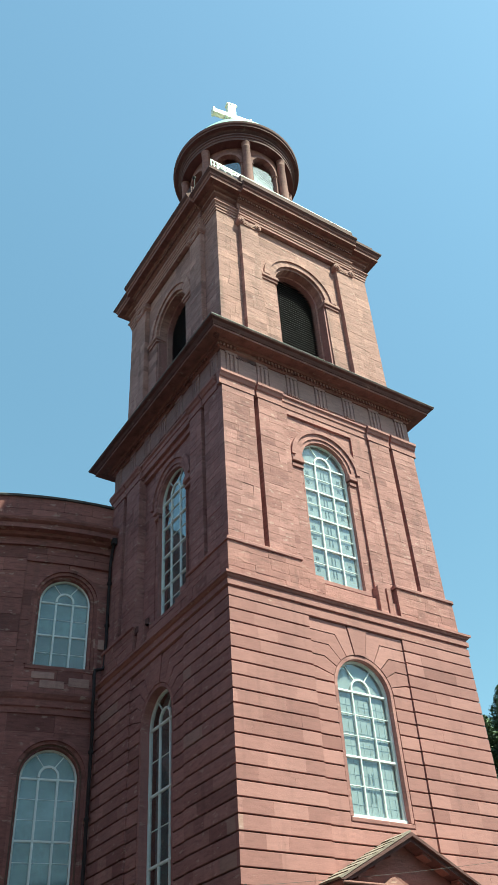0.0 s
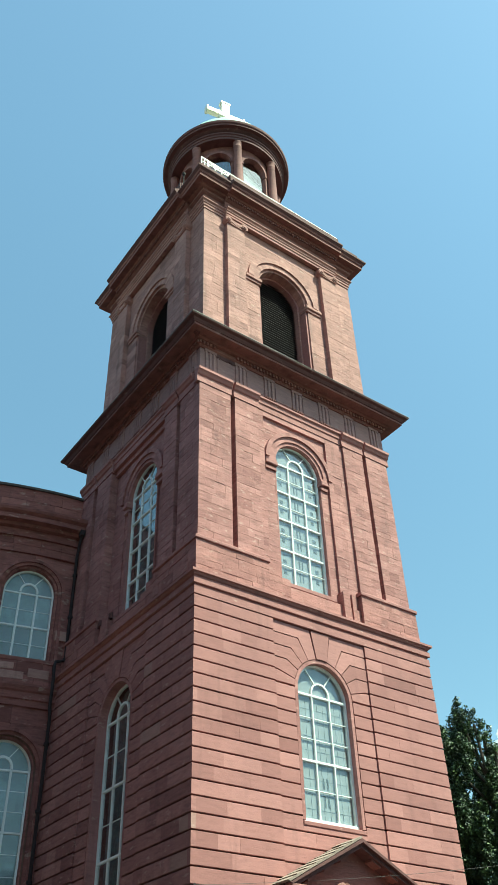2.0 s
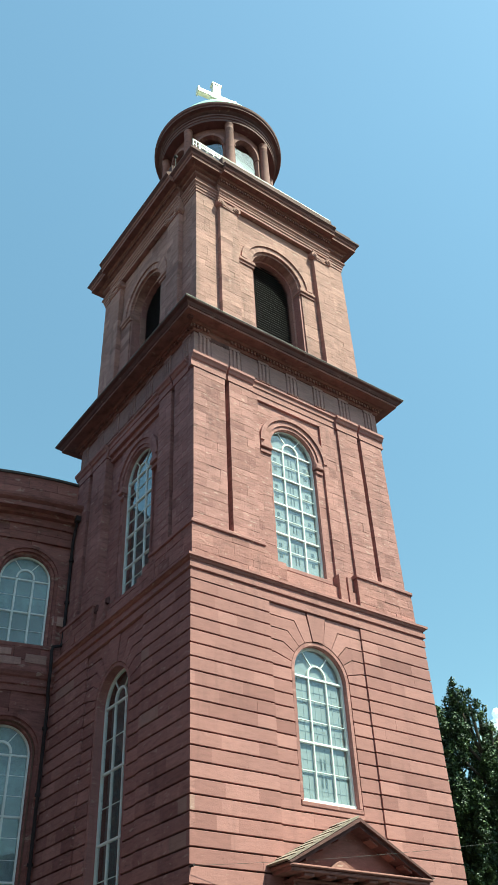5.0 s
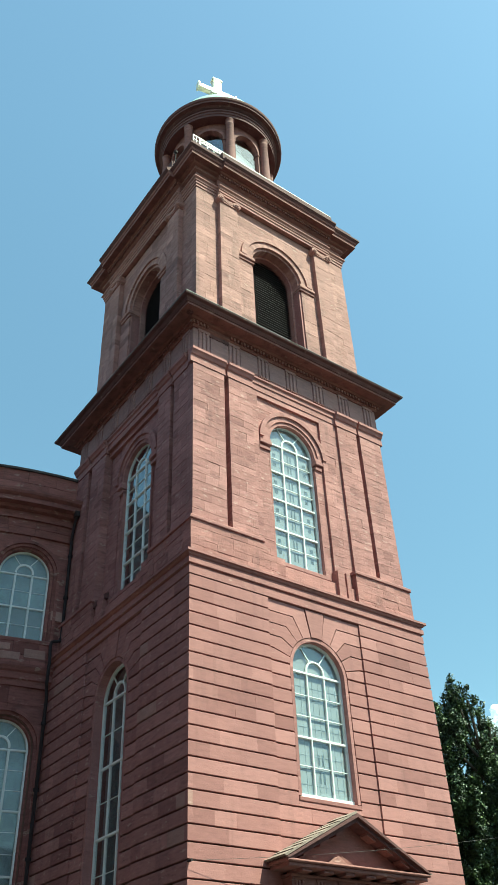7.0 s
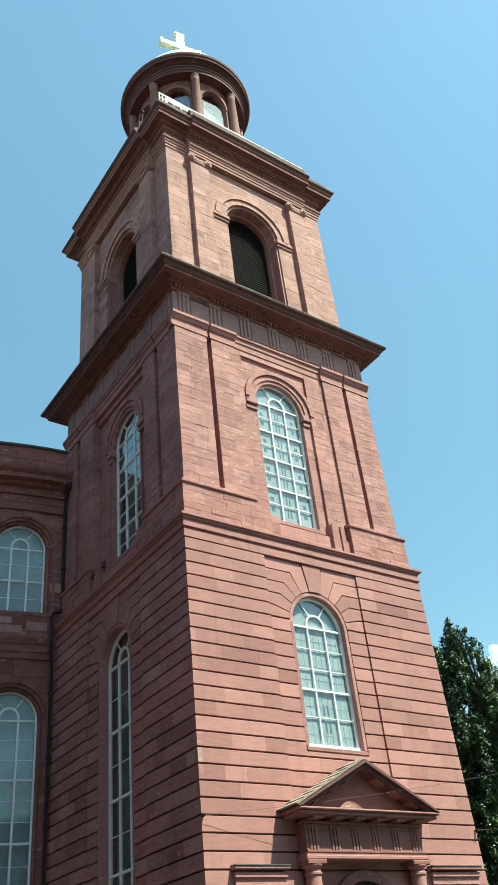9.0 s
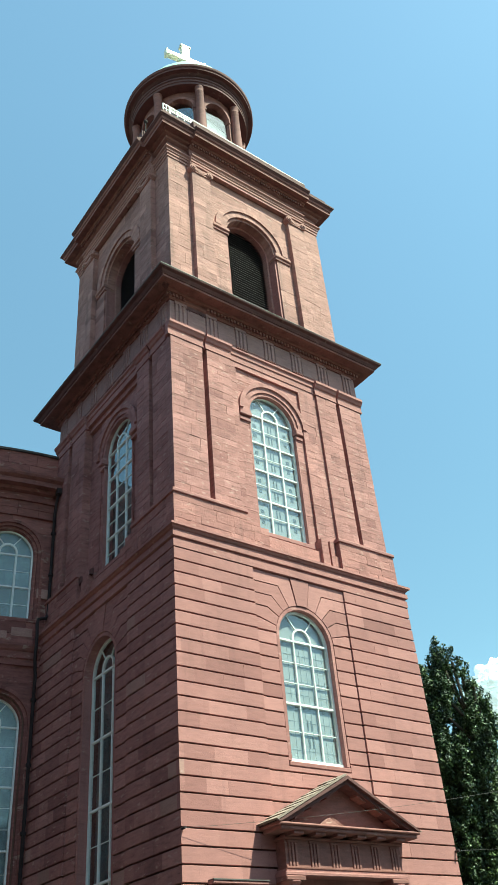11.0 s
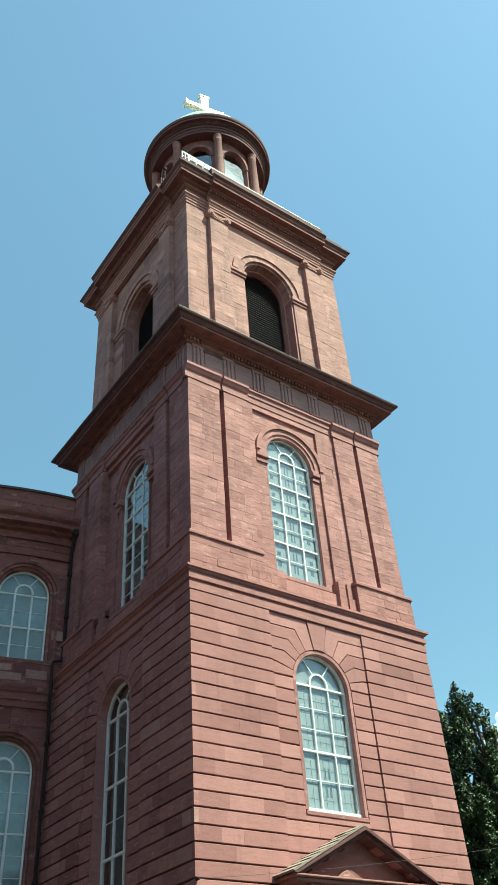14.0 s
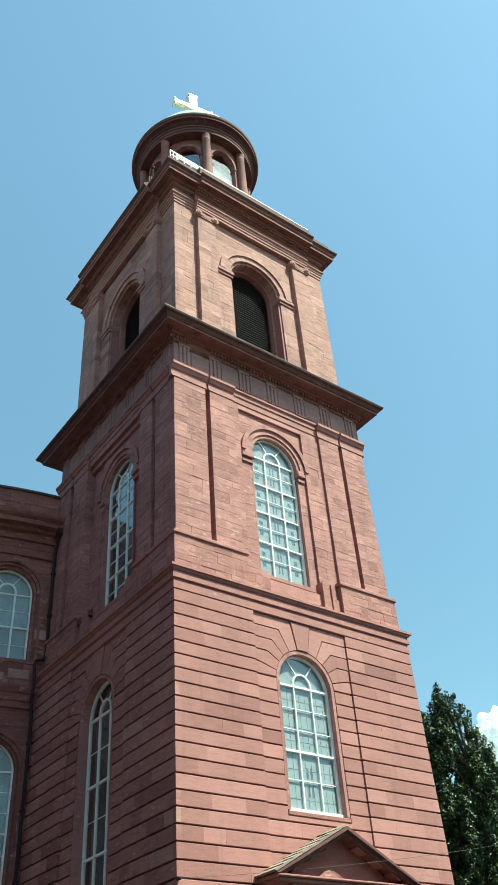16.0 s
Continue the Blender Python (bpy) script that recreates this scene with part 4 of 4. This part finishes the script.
for k in range(6):
    ob = part("triglyph", tri, RED, entab)
    ob.matrix_basis = pose(PX - 1.86 + k * 0.744, -0.38, 0)
s = Solid()
s.slab(PX - 2.2, PX + 2.2, 5.18, 5.28, 0.0, 0.46, front, 0.02)
s.slab(PX - 2.14, PX + 2.14, 5.28, 5.34, 0.0, 0.42, front)
part("architrave", s, RED, por)
s = Solid()
s.slab(PX - 2.13, PX + 2.13, 5.342, 5.40, 0.0, 0.44, front, 0.01)
part("taenia", s, SOOTY, por, "thin dark fillet under the frieze")
s = Solid()
s.slab(PX - 2.16, PX + 2.16, 6.05, 6.12, 0.0, 0.46, front, 0.02)
s.slab(PX - 2.5, PX + 2.5, 6.20, 6.30, 0.0, 0.80, front, 0.02)
s.slab(PX - 2.57, PX + 2.57, 6.30, 6.37, 0.0, 0.87, front, 0.025)
part("cornice", s, PORTAL, por, "weathered portal cornice")
for k in range(6):
    s = Solid()
    u = PX - 1.86 + k * 0.744
    s.slab(u - 0.17, u + 0.17, 6.12, 6.20, 0.1, 0.74, front, 0.015)
    part("mutule", s, PORTAL, por)
HA = 7.72
s = Solid()
s.prism([(PX - 2.2, 6.37), (PX + 2.2, 6.37), (PX, 7.50)], 0.0, 0.36, front)
part("tympanum", s, PORTAL, por)
for sg in (-1, 1):
    s = Solid()
    s.prism([(PX + sg * 2.57, 6.37), (PX + sg * 2.30, 6.37), (PX, 7.50), (PX, HA - 0.07)], 0.0, 0.78, front)
    s.prism([(PX + sg * 2.62, 6.38), (PX + sg * 2.52, 6.37), (PX, HA - 0.10), (PX, HA)], 0.0, 0.88, front)
    part("raking_cornice", s, CRUST, por)
    for f in (0.16, 0.42, 0.68):
        # blocks under the sloping cornice
        u, v = PX + sg * 2.28 * (1 - f), 6.37 + 1.13 * f
        s = Solid()
        s.prism([(u, v - 0.005), (u - sg * 0.30, v + 0.1436), (u - sg * 0.30, v + 0.085), (u, v - 0.064)], 0.40, 0.70, front)
        part("raking_mutule", s, PORTAL, por)
    srng = random.Random(11)
    for row in range(2):
        for k in range(8):
            # overlapping slates up the slope
            f0, f1 = k / 8, min((k + 1) / 8 + 0.035, 1.0)
            lift = srng.uniform(0.012, 0.024) if sg < 0 else srng.uniform(-0.024, -0.016)
            w0 = srng.uniform(-0.02, 0.02)
            z = lambda f, up: 6.385 + (HA - 6.38) * f + up
            s = Solid()
            s.prism([(PX + sg * (2.70 - 2.62 * f0) + w0, z(f0, lift + 0.03)), (PX + sg * (2.62 - 2.62 * f0) + w0, z(f0, lift)),
                     (PX + sg * (2.62 - 2.62 * f1), z(f1, lift - 0.008)), (PX + sg * (2.64 - 2.62 * f1), z(f1, lift + 0.03))],
                    0.002 + 0.45 * row, 0.448 + (0.40 if sg < 0 else 0.34) * row + (srng.uniform(0.0, 0.02) if row else 0.0), front)
            part("slate", s, MOSS, por)
s = Solid()
s.prism([(4.05, 6.372), (4.85, 6.372), (4.45, 6.62)], 0.355, 0.60, front)
part("gable_ornament", s, BUFF, por)
for u in (PX - 1.88, PX + 1.88):
    c = Solid()
    c.lathe([(0.0, 0.35), (0.30, 0.35), (0.30, 0.5), (0.25, 0.56), (0.24, 0.6), (0.235, 2.2), (0.205, 4.80), (0.235, 4.83), (0.235, 4.88), (0.21, 4.9), (0.215, 4.98), (0.28, 5.04), (0.28, 5.06), (0.0, 5.06)],
            u, -0.22, 28)
    part("column", c, RED, por, smooth=True)
    b = Solid()
    b.slab(u - 0.32, u + 0.32, 5.06, 5.18, 0.0, 0.48, front, 0.02)
    part("abacus", b, PORTAL, por)
    b = Solid()
    b.slab(u - 0.3, u + 0.3, 0.0, 0.35, -0.1, 0.5, front, 0.02)
    part("plinth", b, PORTAL, por)
s = Solid()
s.arch_ring(PX, 3.6, 1.12, 1.38, 0, 180, -0.05, 0.12, front, 24)
s.slab(PX - 1.38, PX - 1.12, 0, 3.6, -0.05, 0.12, front)
s.slab(PX + 1.12, PX + 1.38, 0, 3.6, -0.05, 0.12, front)
part("door_arch", s, PORTAL, por)
s = Solid()
s.prism([(PX + 1.12 * math.cos(math.pi * i / 20), 3.6 + 1.12 * math.sin(math.pi * i / 20)) for i in range(21)] + [(PX - 1.12, 0), (PX + 1.12, 0)], -0.05, 0.02, front)
part("door", s, DARK_WOOD_AND_VOID, por, "dark closed door leaf")
for a, b in ((0.75, 2.47), (7.55, 9.65)):
    # low flanking panels with a moulded head
    s = Solid()
    s.slab(a, b, 4.98, 5.06, 0.0, 0.22, front, 0.02)
    s.slab(a + 0.05, b - 0.05, 4.80, 4.93, 0.0, 0.14, front, 0.015)
    s.slab(a + 0.08, b - 0.08, 4.62, 4.80, 0.0, 0.08, front)
    part("side_panel_head", s, RED, por)
    s = Solid()
    s.slab(a, b, 5.062, 5.09, 0.0, 0.24, front)
    part("ledge_flashing", s, LEAD, por)

# ---- nave ----
NR, NC = 16.0, (1.9, 25.55)


def nave_at(u, v, d):
    t = radians(-90) + u / NR
    return (NC[0] + (NR + d) * math.cos(t), NC[1] + (NR + d) * math.sin(t), v)


def nave_sweep(sol, prof, u0, u1, steps=40):
    m = len(prof)
    vs = [nave_at(u0 + (u1 - u0) * i / steps, z, d) for i in range(steps + 1) for d, z in prof]
    fs = [(i * m + j, (i + 1) * m + j, (i + 1) * m + (j + 1) % m, i * m + (j + 1) % m) for i in range(steps) for j in range(m)]
    fs += [tuple(range(m))[::-1], tuple(steps * m + j for j in range(m))]
    sol.add(vs, fs)


nave = thing("nave", 1.9, 25.5, 0, "red sandstone oval nave, coloured darker for its shade, with arched windows and heavy cornice", "church nave")
NU, NRAD = -3.39, 1.04
UR, UL = -0.6, -5.12
s = Solid()
s.wall_with_arch(UL, UR, 0.0, 14.2, NU, NRAD + 0.05, 11.62, 4.54, -0.7, -0.13, nave_at)
s.wall_with_arch(UL, UR, 14.2, 23.3, NU, NRAD + 0.05, 18.56, 15.66, -0.7, -0.16, nave_at)
nave_sweep(s, [(-0.7, 0.0), (-0.13, 0.0), (-0.13, 23.3), (-0.7, 23.3)], -48.0, UL, 60)
nwall = part("nave_wall", s, JOINT, nave)
st, st_near = Solid(), Stones()
u = UL
while u > -16:
    w = 1.3
    courses(st, nave_at, u - w * 2, u, 0.0, 13.8, -0.2, 0.0, h=0.62, lo=0.7, hi=1.4)
    courses(st, nave_at, u - w * 2, u, 14.5, 20.9, -0.2, 0.0, h=0.62, lo=0.7, hi=1.4)
    u -= w * 2
courses(st_near, nave_at, UL, NU - NRAD - 0.3, 0.0, 11.2, -0.2, 0.0, h=0.62, lo=0.3)
courses(st_near, nave_at, NU + NRAD + 0.3, UR, 0.0, 11.2, -0.2, 0.0, h=0.62, lo=0.6)
around_arch(st_near, nave_at, UL, UR, 11.2, 13.8, NU, NRAD + 0.3, 11.62, -0.2, 0.0, h=0.62)
courses(st_near, nave_at, NU - NRAD, NU + NRAD, 0.0, 4.4, -0.2, 0.0, h=0.62, lo=0.6)
courses(st_near, nave_at, UL, NU - NRAD - 0.28, 15.6, 18.2, -0.2, -0.07, h=0.6, lo=0.3)
courses(st_near, nave_at, NU + NRAD + 0.28, UR, 15.6, 18.2, -0.2, -0.07, h=0.6, lo=0.5)
around_arch(st_near, nave_at, UL, UR, 18.2, 20.2, NU, NRAD + 0.28, 18.56, -0.2, -0.07, h=0.6)
courses(st_near, nave_at, UL, UR, 20.2, 20.95, -0.2, 0.0, h=0.4)
courses(st_near, nave_at, UL, UR, 14.62, 15.6, -0.2, 0.0, h=0.45)
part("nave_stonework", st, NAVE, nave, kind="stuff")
for spr, sill in ((11.62, 4.6), (18.56, 15.72)):
    s = Solid()
    for r0, r1, d in ((NRAD, NRAD + 0.1, -0.16), (NRAD + 0.1, NRAD + 0.22, -0.05), (NRAD + 0.22, NRAD + 0.34, 0.03)):
        s.arch_ring(NU, spr, r0, r1, 0, 180, -0.5, d, nave_at, 24)
        for sg in (-1, 1):
            a, b = sorted((NU + sg * r0, NU + sg * r1))
            s.slab(a, b, sill, spr, -0.5, d, nave_at)
    s.slab(NU - NRAD - 0.3, NU + NRAD + 0.3, sill - 0.2, sill - 0.03, -0.5, 0.06, nave_at, 0.02)
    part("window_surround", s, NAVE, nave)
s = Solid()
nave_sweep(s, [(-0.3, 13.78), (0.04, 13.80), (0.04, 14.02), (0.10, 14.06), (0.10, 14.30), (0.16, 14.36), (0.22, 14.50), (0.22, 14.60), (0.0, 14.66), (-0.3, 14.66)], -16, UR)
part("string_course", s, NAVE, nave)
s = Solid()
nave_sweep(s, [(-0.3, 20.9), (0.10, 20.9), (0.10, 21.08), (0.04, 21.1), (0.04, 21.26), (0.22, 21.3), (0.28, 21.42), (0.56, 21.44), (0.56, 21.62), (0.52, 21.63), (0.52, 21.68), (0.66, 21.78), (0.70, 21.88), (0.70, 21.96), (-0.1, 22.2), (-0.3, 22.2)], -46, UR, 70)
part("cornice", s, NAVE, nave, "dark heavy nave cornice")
s = Solid()
u = UR
while u > -14:
    w = rng.uniform(1.0, 1.6)
    s.slab(u - w + 0.004, u - 0.004, 22.15, 22.78, -0.6, -0.06 + rng.uniform(-0.005, 0.005), nave_at)
    s.slab(u - w + 0.304, u + 0.296 if u < UR else u, 22.79, 23.38, -0.6, -0.06 + rng.uniform(-0.005, 0.005), nave_at)
    u -= w
nave_sweep(s, [(-0.7, 22.15), (-0.12, 22.15), (-0.12, 23.36), (-0.7, 23.36)], -46, -14, 50)
part("parapet", s, NAVE, nave)
s = Solid()
nave_sweep(s, [(-1.6, 23.36), (0.02, 23.38), (0.04, 23.46), (-0.05, 23.54), (-1.6, 23.6)], -46, UR, 70)
part("coping", s, LEAD, nave, "dark metal coping")
s = Solid()
s.lathe([(0.0, 24.2), (15.2, 23.3), (15.2, 23.1), (0.0, 23.1)], NC[0], NC[1], 64)
part("roof", s, LEAD, nave)
for a, b, z0, z1 in ((-1.05, -0.2, 15.16, 15.42), (-0.72, 0.2, 14.80, 15.10), (0.35, 1.15, 14.93, 15.28), (1.2, 1.75, 16.6, 17.0), (1.25, 1.7, 9.6, 9.95)):
    s = Solid()
    s.slab(NU + a, NU + b, z0, z1, -0.1, 0.022, nave_at, 0.006)
    part("repair_stone", s, REPAIR, nave, "pale replacement stone")
window(nave, nave_at, NU, NRAD, 18.56, 15.72, -0.42, [17.14], [17.84, 16.40], SKY_SHEEN, w=0.042, low=17.11)
window(nave, nave_at, NU, NRAD, 11.62, 4.6, -0.42, [9.57, 7.55], [10.93, 10.25, 8.9, 8.22, 6.85, 6.15, 5.45], SKY_SHEEN, w=0.042)
s = Solid()
pu, PU = -1.92, -1.72
s.tube([nave_at(PU, 21.3, 0.5), nave_at(PU, 20.9, 0.3), nave_at(PU, 20.4, 0.14), nave_at(PU, 15.95, 0.14), nave_at(PU - 0.03, 15.75, 0.16), nave_at(pu - 0.17, 15.62, 0.2), nave_at(pu - 0.22, 15.4, 0.26), nave_at(pu - 0.22, 14.9, 0.36), nave_at(pu - 0.22, 14.5, 0.38), nave_at(pu - 0.22, 13.9, 0.34),
        nave_at(pu - 0.12, 13.4, 0.16), nave_at(pu - 0.12, 0.1, 0.16)], 0.062, 12)
pipe = part("downpipe", s, IRON, nave, "dark metal rainwater pipe", smooth=True)
for z in (19.5, 17.6, 15.8, 12.5, 10.2, 8.0, 5.8):
    s = Solid()
    p = nave_at(PU if z > 15 else pu - 0.12, z, 0.15)
    s.lathe([(0.06, z - 0.05), (0.10, z - 0.05), (0.10, z + 0.05), (0.06, z + 0.05)], p[0], p[1], 12)
    part("pipe_clamp", s, IRON, pipe)
s = Solid()
s.slab(PU - 0.10, PU + 0.10, 21.22, 21.5, 0.36, 0.62, nave_at, 0.03)
part("rain_hopper", s, IRON, pipe)


# ---- cables ----
def cable(name, a, b, sag, label):
    s = Solid()
    pts = []
    for i in range(25):
        t = i / 24
        p = Vector(a).lerp(Vector(b), t)
        p.z -= sag * 4 * t * (1 - t)
        pts.append(p)
    s.tube(pts, 0.0045, 6)
    c = thing(name, *a, label, "cable", group="street cables")
    part("wire", s, LEAD, c)
    k = Solid()
    k.tube([Vector(a) + Vector((0.02, 0.25, 0)), Vector(a) + Vector((0, -0.08, 0))], 0.035)
    part("wall_anchor", k, IRON, c)


cable("overhead_cable", (0.02, -0.10, 6.22), (24.0, -3.9, 10.4), 0.55, "thin pale cable anchored to the tower corner")
cable("overhead_cable", (9.95, -0.10, 6.10), (27.0, -3.0, 7.5), 0.15, "thin pale cable anchored to the tower wall")


# ---- trees ----
def leaf_clump(cr, r, c, rc, axis, leaves, size):
    for j in range(leaves):
        d = Vector((r.gauss(0, 1), r.gauss(0, 1), r.gauss(0, 1))).normalized()
        p = c + d * rc * r.uniform(0.45, 1.08) + axis * (d.dot(axis) * rc * r.uniform(0.2, 0.9))
        nrm = (d + Vector((r.gauss(0, 0.5), r.gauss(0, 0.5), 0.25 + r.gauss(0, 0.5)))).normalized()
        e1 = Matrix.Rotation(r.uniform(0, 6.28), 3, nrm) @ nrm.orthogonal().normalized()
        e2 = nrm.cross(e1)
        w = size * r.uniform(0.6, 1.15)
        cr.add([p - e1 * w * 0.5, p + e2 * w * 0.32 + nrm * w * 0.08, p + e1 * w * 0.5, p - e2 * w * 0.32 + nrm * w * 0.08], [(0, 1, 2), (0, 2, 3)])


def tree(name, x, y, lobes, seed, size, clumps, leaves, label, rt):
    """Columnar tree: trunk, limbs, and lobes (dx, dy, radius, top, foot) full of leaf clumps."""
    r = random.Random(seed)
    t = thing(name, x, y, 0, label, "tree")
    s = Solid()
    top = max(l[3] for l in lobes)
    for i in range(8):
        z0, z1 = top * 0.9 * i / 8, top * 0.9 * (i + 1) / 8
        r0, r1 = rt * (1 - i / 8.6), rt * (1 - (i + 1) / 8.6)
        s.add([(x + rr * math.cos(a * math.pi / 4), y + rr * math.sin(a * math.pi / 4), z) for rr, z in ((r0, z0), (r1, z1)) for a in range(8)],
              [(a, (a + 1) % 8, 8 + (a + 1) % 8, 8 + a) for a in range(8)])
    part("trunk", s, BARK, t, smooth=True)
    for dx, dy, rad, tp, lo in lobes[:14]:
        s = Solid()
        z0 = lo + (tp - lo) * 0.05
        s.tube([(x, y, z0), (x + dx * 0.6, y + dy * 0.6, z0 + (tp - z0) * 0.35), (x + dx, y + dy, tp - 0.6)], 0.07 * rt / 0.25)
        part("limb", s, BARK, t)
    cr = Solid()
    for dx, dy, rad, tp, lo in lobes:
        # each lobe is an upright plume of leaf clumps with a ragged point
        lean = Vector((r.uniform(-0.12, 0.12), r.uniform(-0.12, 0.12), 1)).normalized()
        for k in range(clumps):
            h = r.random() ** 0.9
            prof = rad * min(1.0, 0.35 + h * 2.0) * max(1 - max(h - 0.35, 0) * 1.35, 0.08)
            a = r.uniform(0, 2 * math.pi)
            q = prof * (0.3 + 0.7 * r.random() ** 0.5)
            c = Vector((x + dx + q * math.cos(a), y + dy + q * math.sin(a), lo + (tp - lo) * h)) + lean * 0.3 * (h - 0.5)
            rc = size * r.uniform(0.9, 1.7)
            axis = Vector((0.4 * math.cos(a), 0.4 * math.sin(a), 1)).normalized()
            leaf_clump(cr, r, c, rc, axis, leaves, size)
    me = bpy.data.meshes.new("crown")
    me.from_pydata(cr.v, [], cr.f)
    me.materials.append(LEAF)
    part("crown", me, LEAF, t, kind="stuff")


LAT = Vector((0.62, -0.785, 0))
BASE_T = Vector((23.2, 8.7, 0))
TOP = ((-3.2, 14.5), (-2.2, 17.2), (-1.9, 17.9), (-0.95, 18.9), (-0.25, 18.2), (0.36, 17.2), (0.9, 16.4), (1.25, 15.2), (1.4, 14.8))
SIDE = ((0.0, 0.5), (8.9, 0.45), (9.7, 0.30), (10.5, 0.7), (11.8, 0.9), (12.3, 0.45), (13.4, 0.88), (14.2, 0.8), (15.2, 1.25), (16.4, 0.9), (19.0, -0.9))


def along(table, v):
    for (a0, b0), (a1, b1) in zip(table, table[1:]):
        if v <= a1:
            return b0 + (b1 - b0) * (v - a0) / (a1 - a0)
    return table[-1][1]


lrng = random.Random(6)
plumes = [(-0.95, 0.0, 0.42, 18.8, 14.5), (-1.5, 0.3, 0.42, 18.25, 14), (-0.3, -0.2, 0.44, 18.1, 14), (-0.6, 0.3, 0.4, 18.2, 14), (0.05, 0.0, 0.42, 17.5, 13.5), (0.5, -0.3, 0.4, 16.6, 13), (-1.9, 0, 0.4, 17.7, 13), (0.3, 0.2, 0.38, 17.15, 13.5), (0.72, 0.0, 0.32, 16.35, 13), (1.05, 0.1, 0.22, 15.4, 13.6),
          (0.62, 0.0, 0.30, 13.6, 11.5), (0.62, -0.2, 0.32, 12.0, 9.5), (0.3, 0.3, 0.32, 10.7, 8), (0.1, -0.2, 0.4, 9.2, 6)]
while len(plumes) < 185:
    tp = lrng.uniform(4.0, 18.6)
    a = lrng.uniform(-2.7, along(SIDE, tp) - 0.28)
    if tp < along(TOP, a) - 0.1:
        plumes.append((a, lrng.uniform(-1.3, 1.3), lrng.uniform(0.28, 0.5), tp, tp - lrng.uniform(1.6, 3.2)))
for k in range(60):
    tp = lrng.uniform(5.0, 13.5)
    plumes.append((lrng.uniform(-2.4, along(SIDE, tp) - 0.25), lrng.uniform(-1.75, -1.0), lrng.uniform(0.28, 0.46), tp, tp - lrng.uniform(1.4, 2.4)))
lob = [(LAT.x * a + 0.785 * b, LAT.y * a + 0.62 * b, r_, tp, lo) for a, b, r_, tp, lo in plumes]
tree("columnar_tree", BASE_T.x, BASE_T.y, lob, 4, 0.155, 13, 62, "tall columnar dark green broadleaf tree beside the church", 0.28)
tree("small_tree", -7.75, -5.0, [(0, 0, 0.75, 4.7, 2.2), (0.35, 0.3, 0.6, 4.5, 2.3), (-0.6, -0.2, 0.75, 4.55, 2.2)], 8, 0.11, 40, 60, "small green broadleaf tree standing before the nave", 0.09)

# ---- cloud ----
CLOUD = plain("cloud_white_with_glow", (0.9, 0.9, 0.9), 1.0, vary=0.03, scale=0.01)
# faint glow added to lift the cloud's grey underside
CLOUD.node_tree.nodes["Principled BSDF"].inputs["Emission Color"].default_value = (0.8, 0.88, 1.0, 1)
CLOUD.node_tree.nodes["Principled BSDF"].inputs["Emission Strength"].default_value = 0.22
cw = Solid()
centre = Vector((992.0, 696.0, 381.0))
NU, NV = 128, 64
pts = []
for j in range(NV + 1):
    for i in range(NU):
        th, ph = 2 * math.pi * i / NU, math.pi * j / NV
        d = Vector((math.cos(th) * math.sin(ph), math.sin(th) * math.sin(ph), math.cos(ph)))
        # billows at three sizes
        k = 0.72 + 0.30 * abs(noise.noise(d * 2.3 + Vector((3, 1, 7)))) + 0.20 * (1 - abs(noise.noise(d * 5.1))) + 0.07 * (1 - abs(noise.noise(d * 12.0))) + 0.02 * noise.noise(d * 30)
        pts.append(centre + Vector((LAT.x * d.x * 56 + 0.785 * d.y * 45, LAT.y * d.x * 56 + 0.62 * d.y * 45, d.z * 46)) * k)
cw.add(pts, [(j * NU + i, (j + 1) * NU + i, (j + 1) * NU + (i + 1) % NU, j * NU + (i + 1) % NU) for j in range(NV) for i in range(NU)])
tagged(part("cloud", cw, CLOUD, smooth=True), "small white fair-weather cloud low in the sky", "cloud", kind="structure")

# ---- unseen blocks added round the square to cut sky light and tint the bounce ----
BLOCKER = plain("sky_blocker_red", (0.092, 0.042, 0.046), 0.9, vary=0.12, scale=0.4)
for x0, x1, y0, y1, h in ((-50, -29, -45, 70, 33.0), (-29, 30, -62, -44, 20.0), (52, 70, -46, 4, 16.0)):
    s = Solid()
    s.box(x0, x1, y0, y1, 0, h)
    tagged(part("unseen_sky_blocker", s, BLOCKER), "unseen dark block added to hold sky light off the church", "house", kind="structure")

# ---- ground ----
gm = Solid()
gm.box(-900, 900, -900, 900, -0.3, 0.0)
tagged(part("ground", gm, GROUND), "grey paved ground of the square", "ground", kind="structure")
# ---- stones of the front ----
for poly, d in STONES:
    so = Solid()
    so.prism(poly, DEEP, d, front, 0.009, True)
    part("stone", so, RED_BLOCK, stage_one)
prng = random.Random(21)
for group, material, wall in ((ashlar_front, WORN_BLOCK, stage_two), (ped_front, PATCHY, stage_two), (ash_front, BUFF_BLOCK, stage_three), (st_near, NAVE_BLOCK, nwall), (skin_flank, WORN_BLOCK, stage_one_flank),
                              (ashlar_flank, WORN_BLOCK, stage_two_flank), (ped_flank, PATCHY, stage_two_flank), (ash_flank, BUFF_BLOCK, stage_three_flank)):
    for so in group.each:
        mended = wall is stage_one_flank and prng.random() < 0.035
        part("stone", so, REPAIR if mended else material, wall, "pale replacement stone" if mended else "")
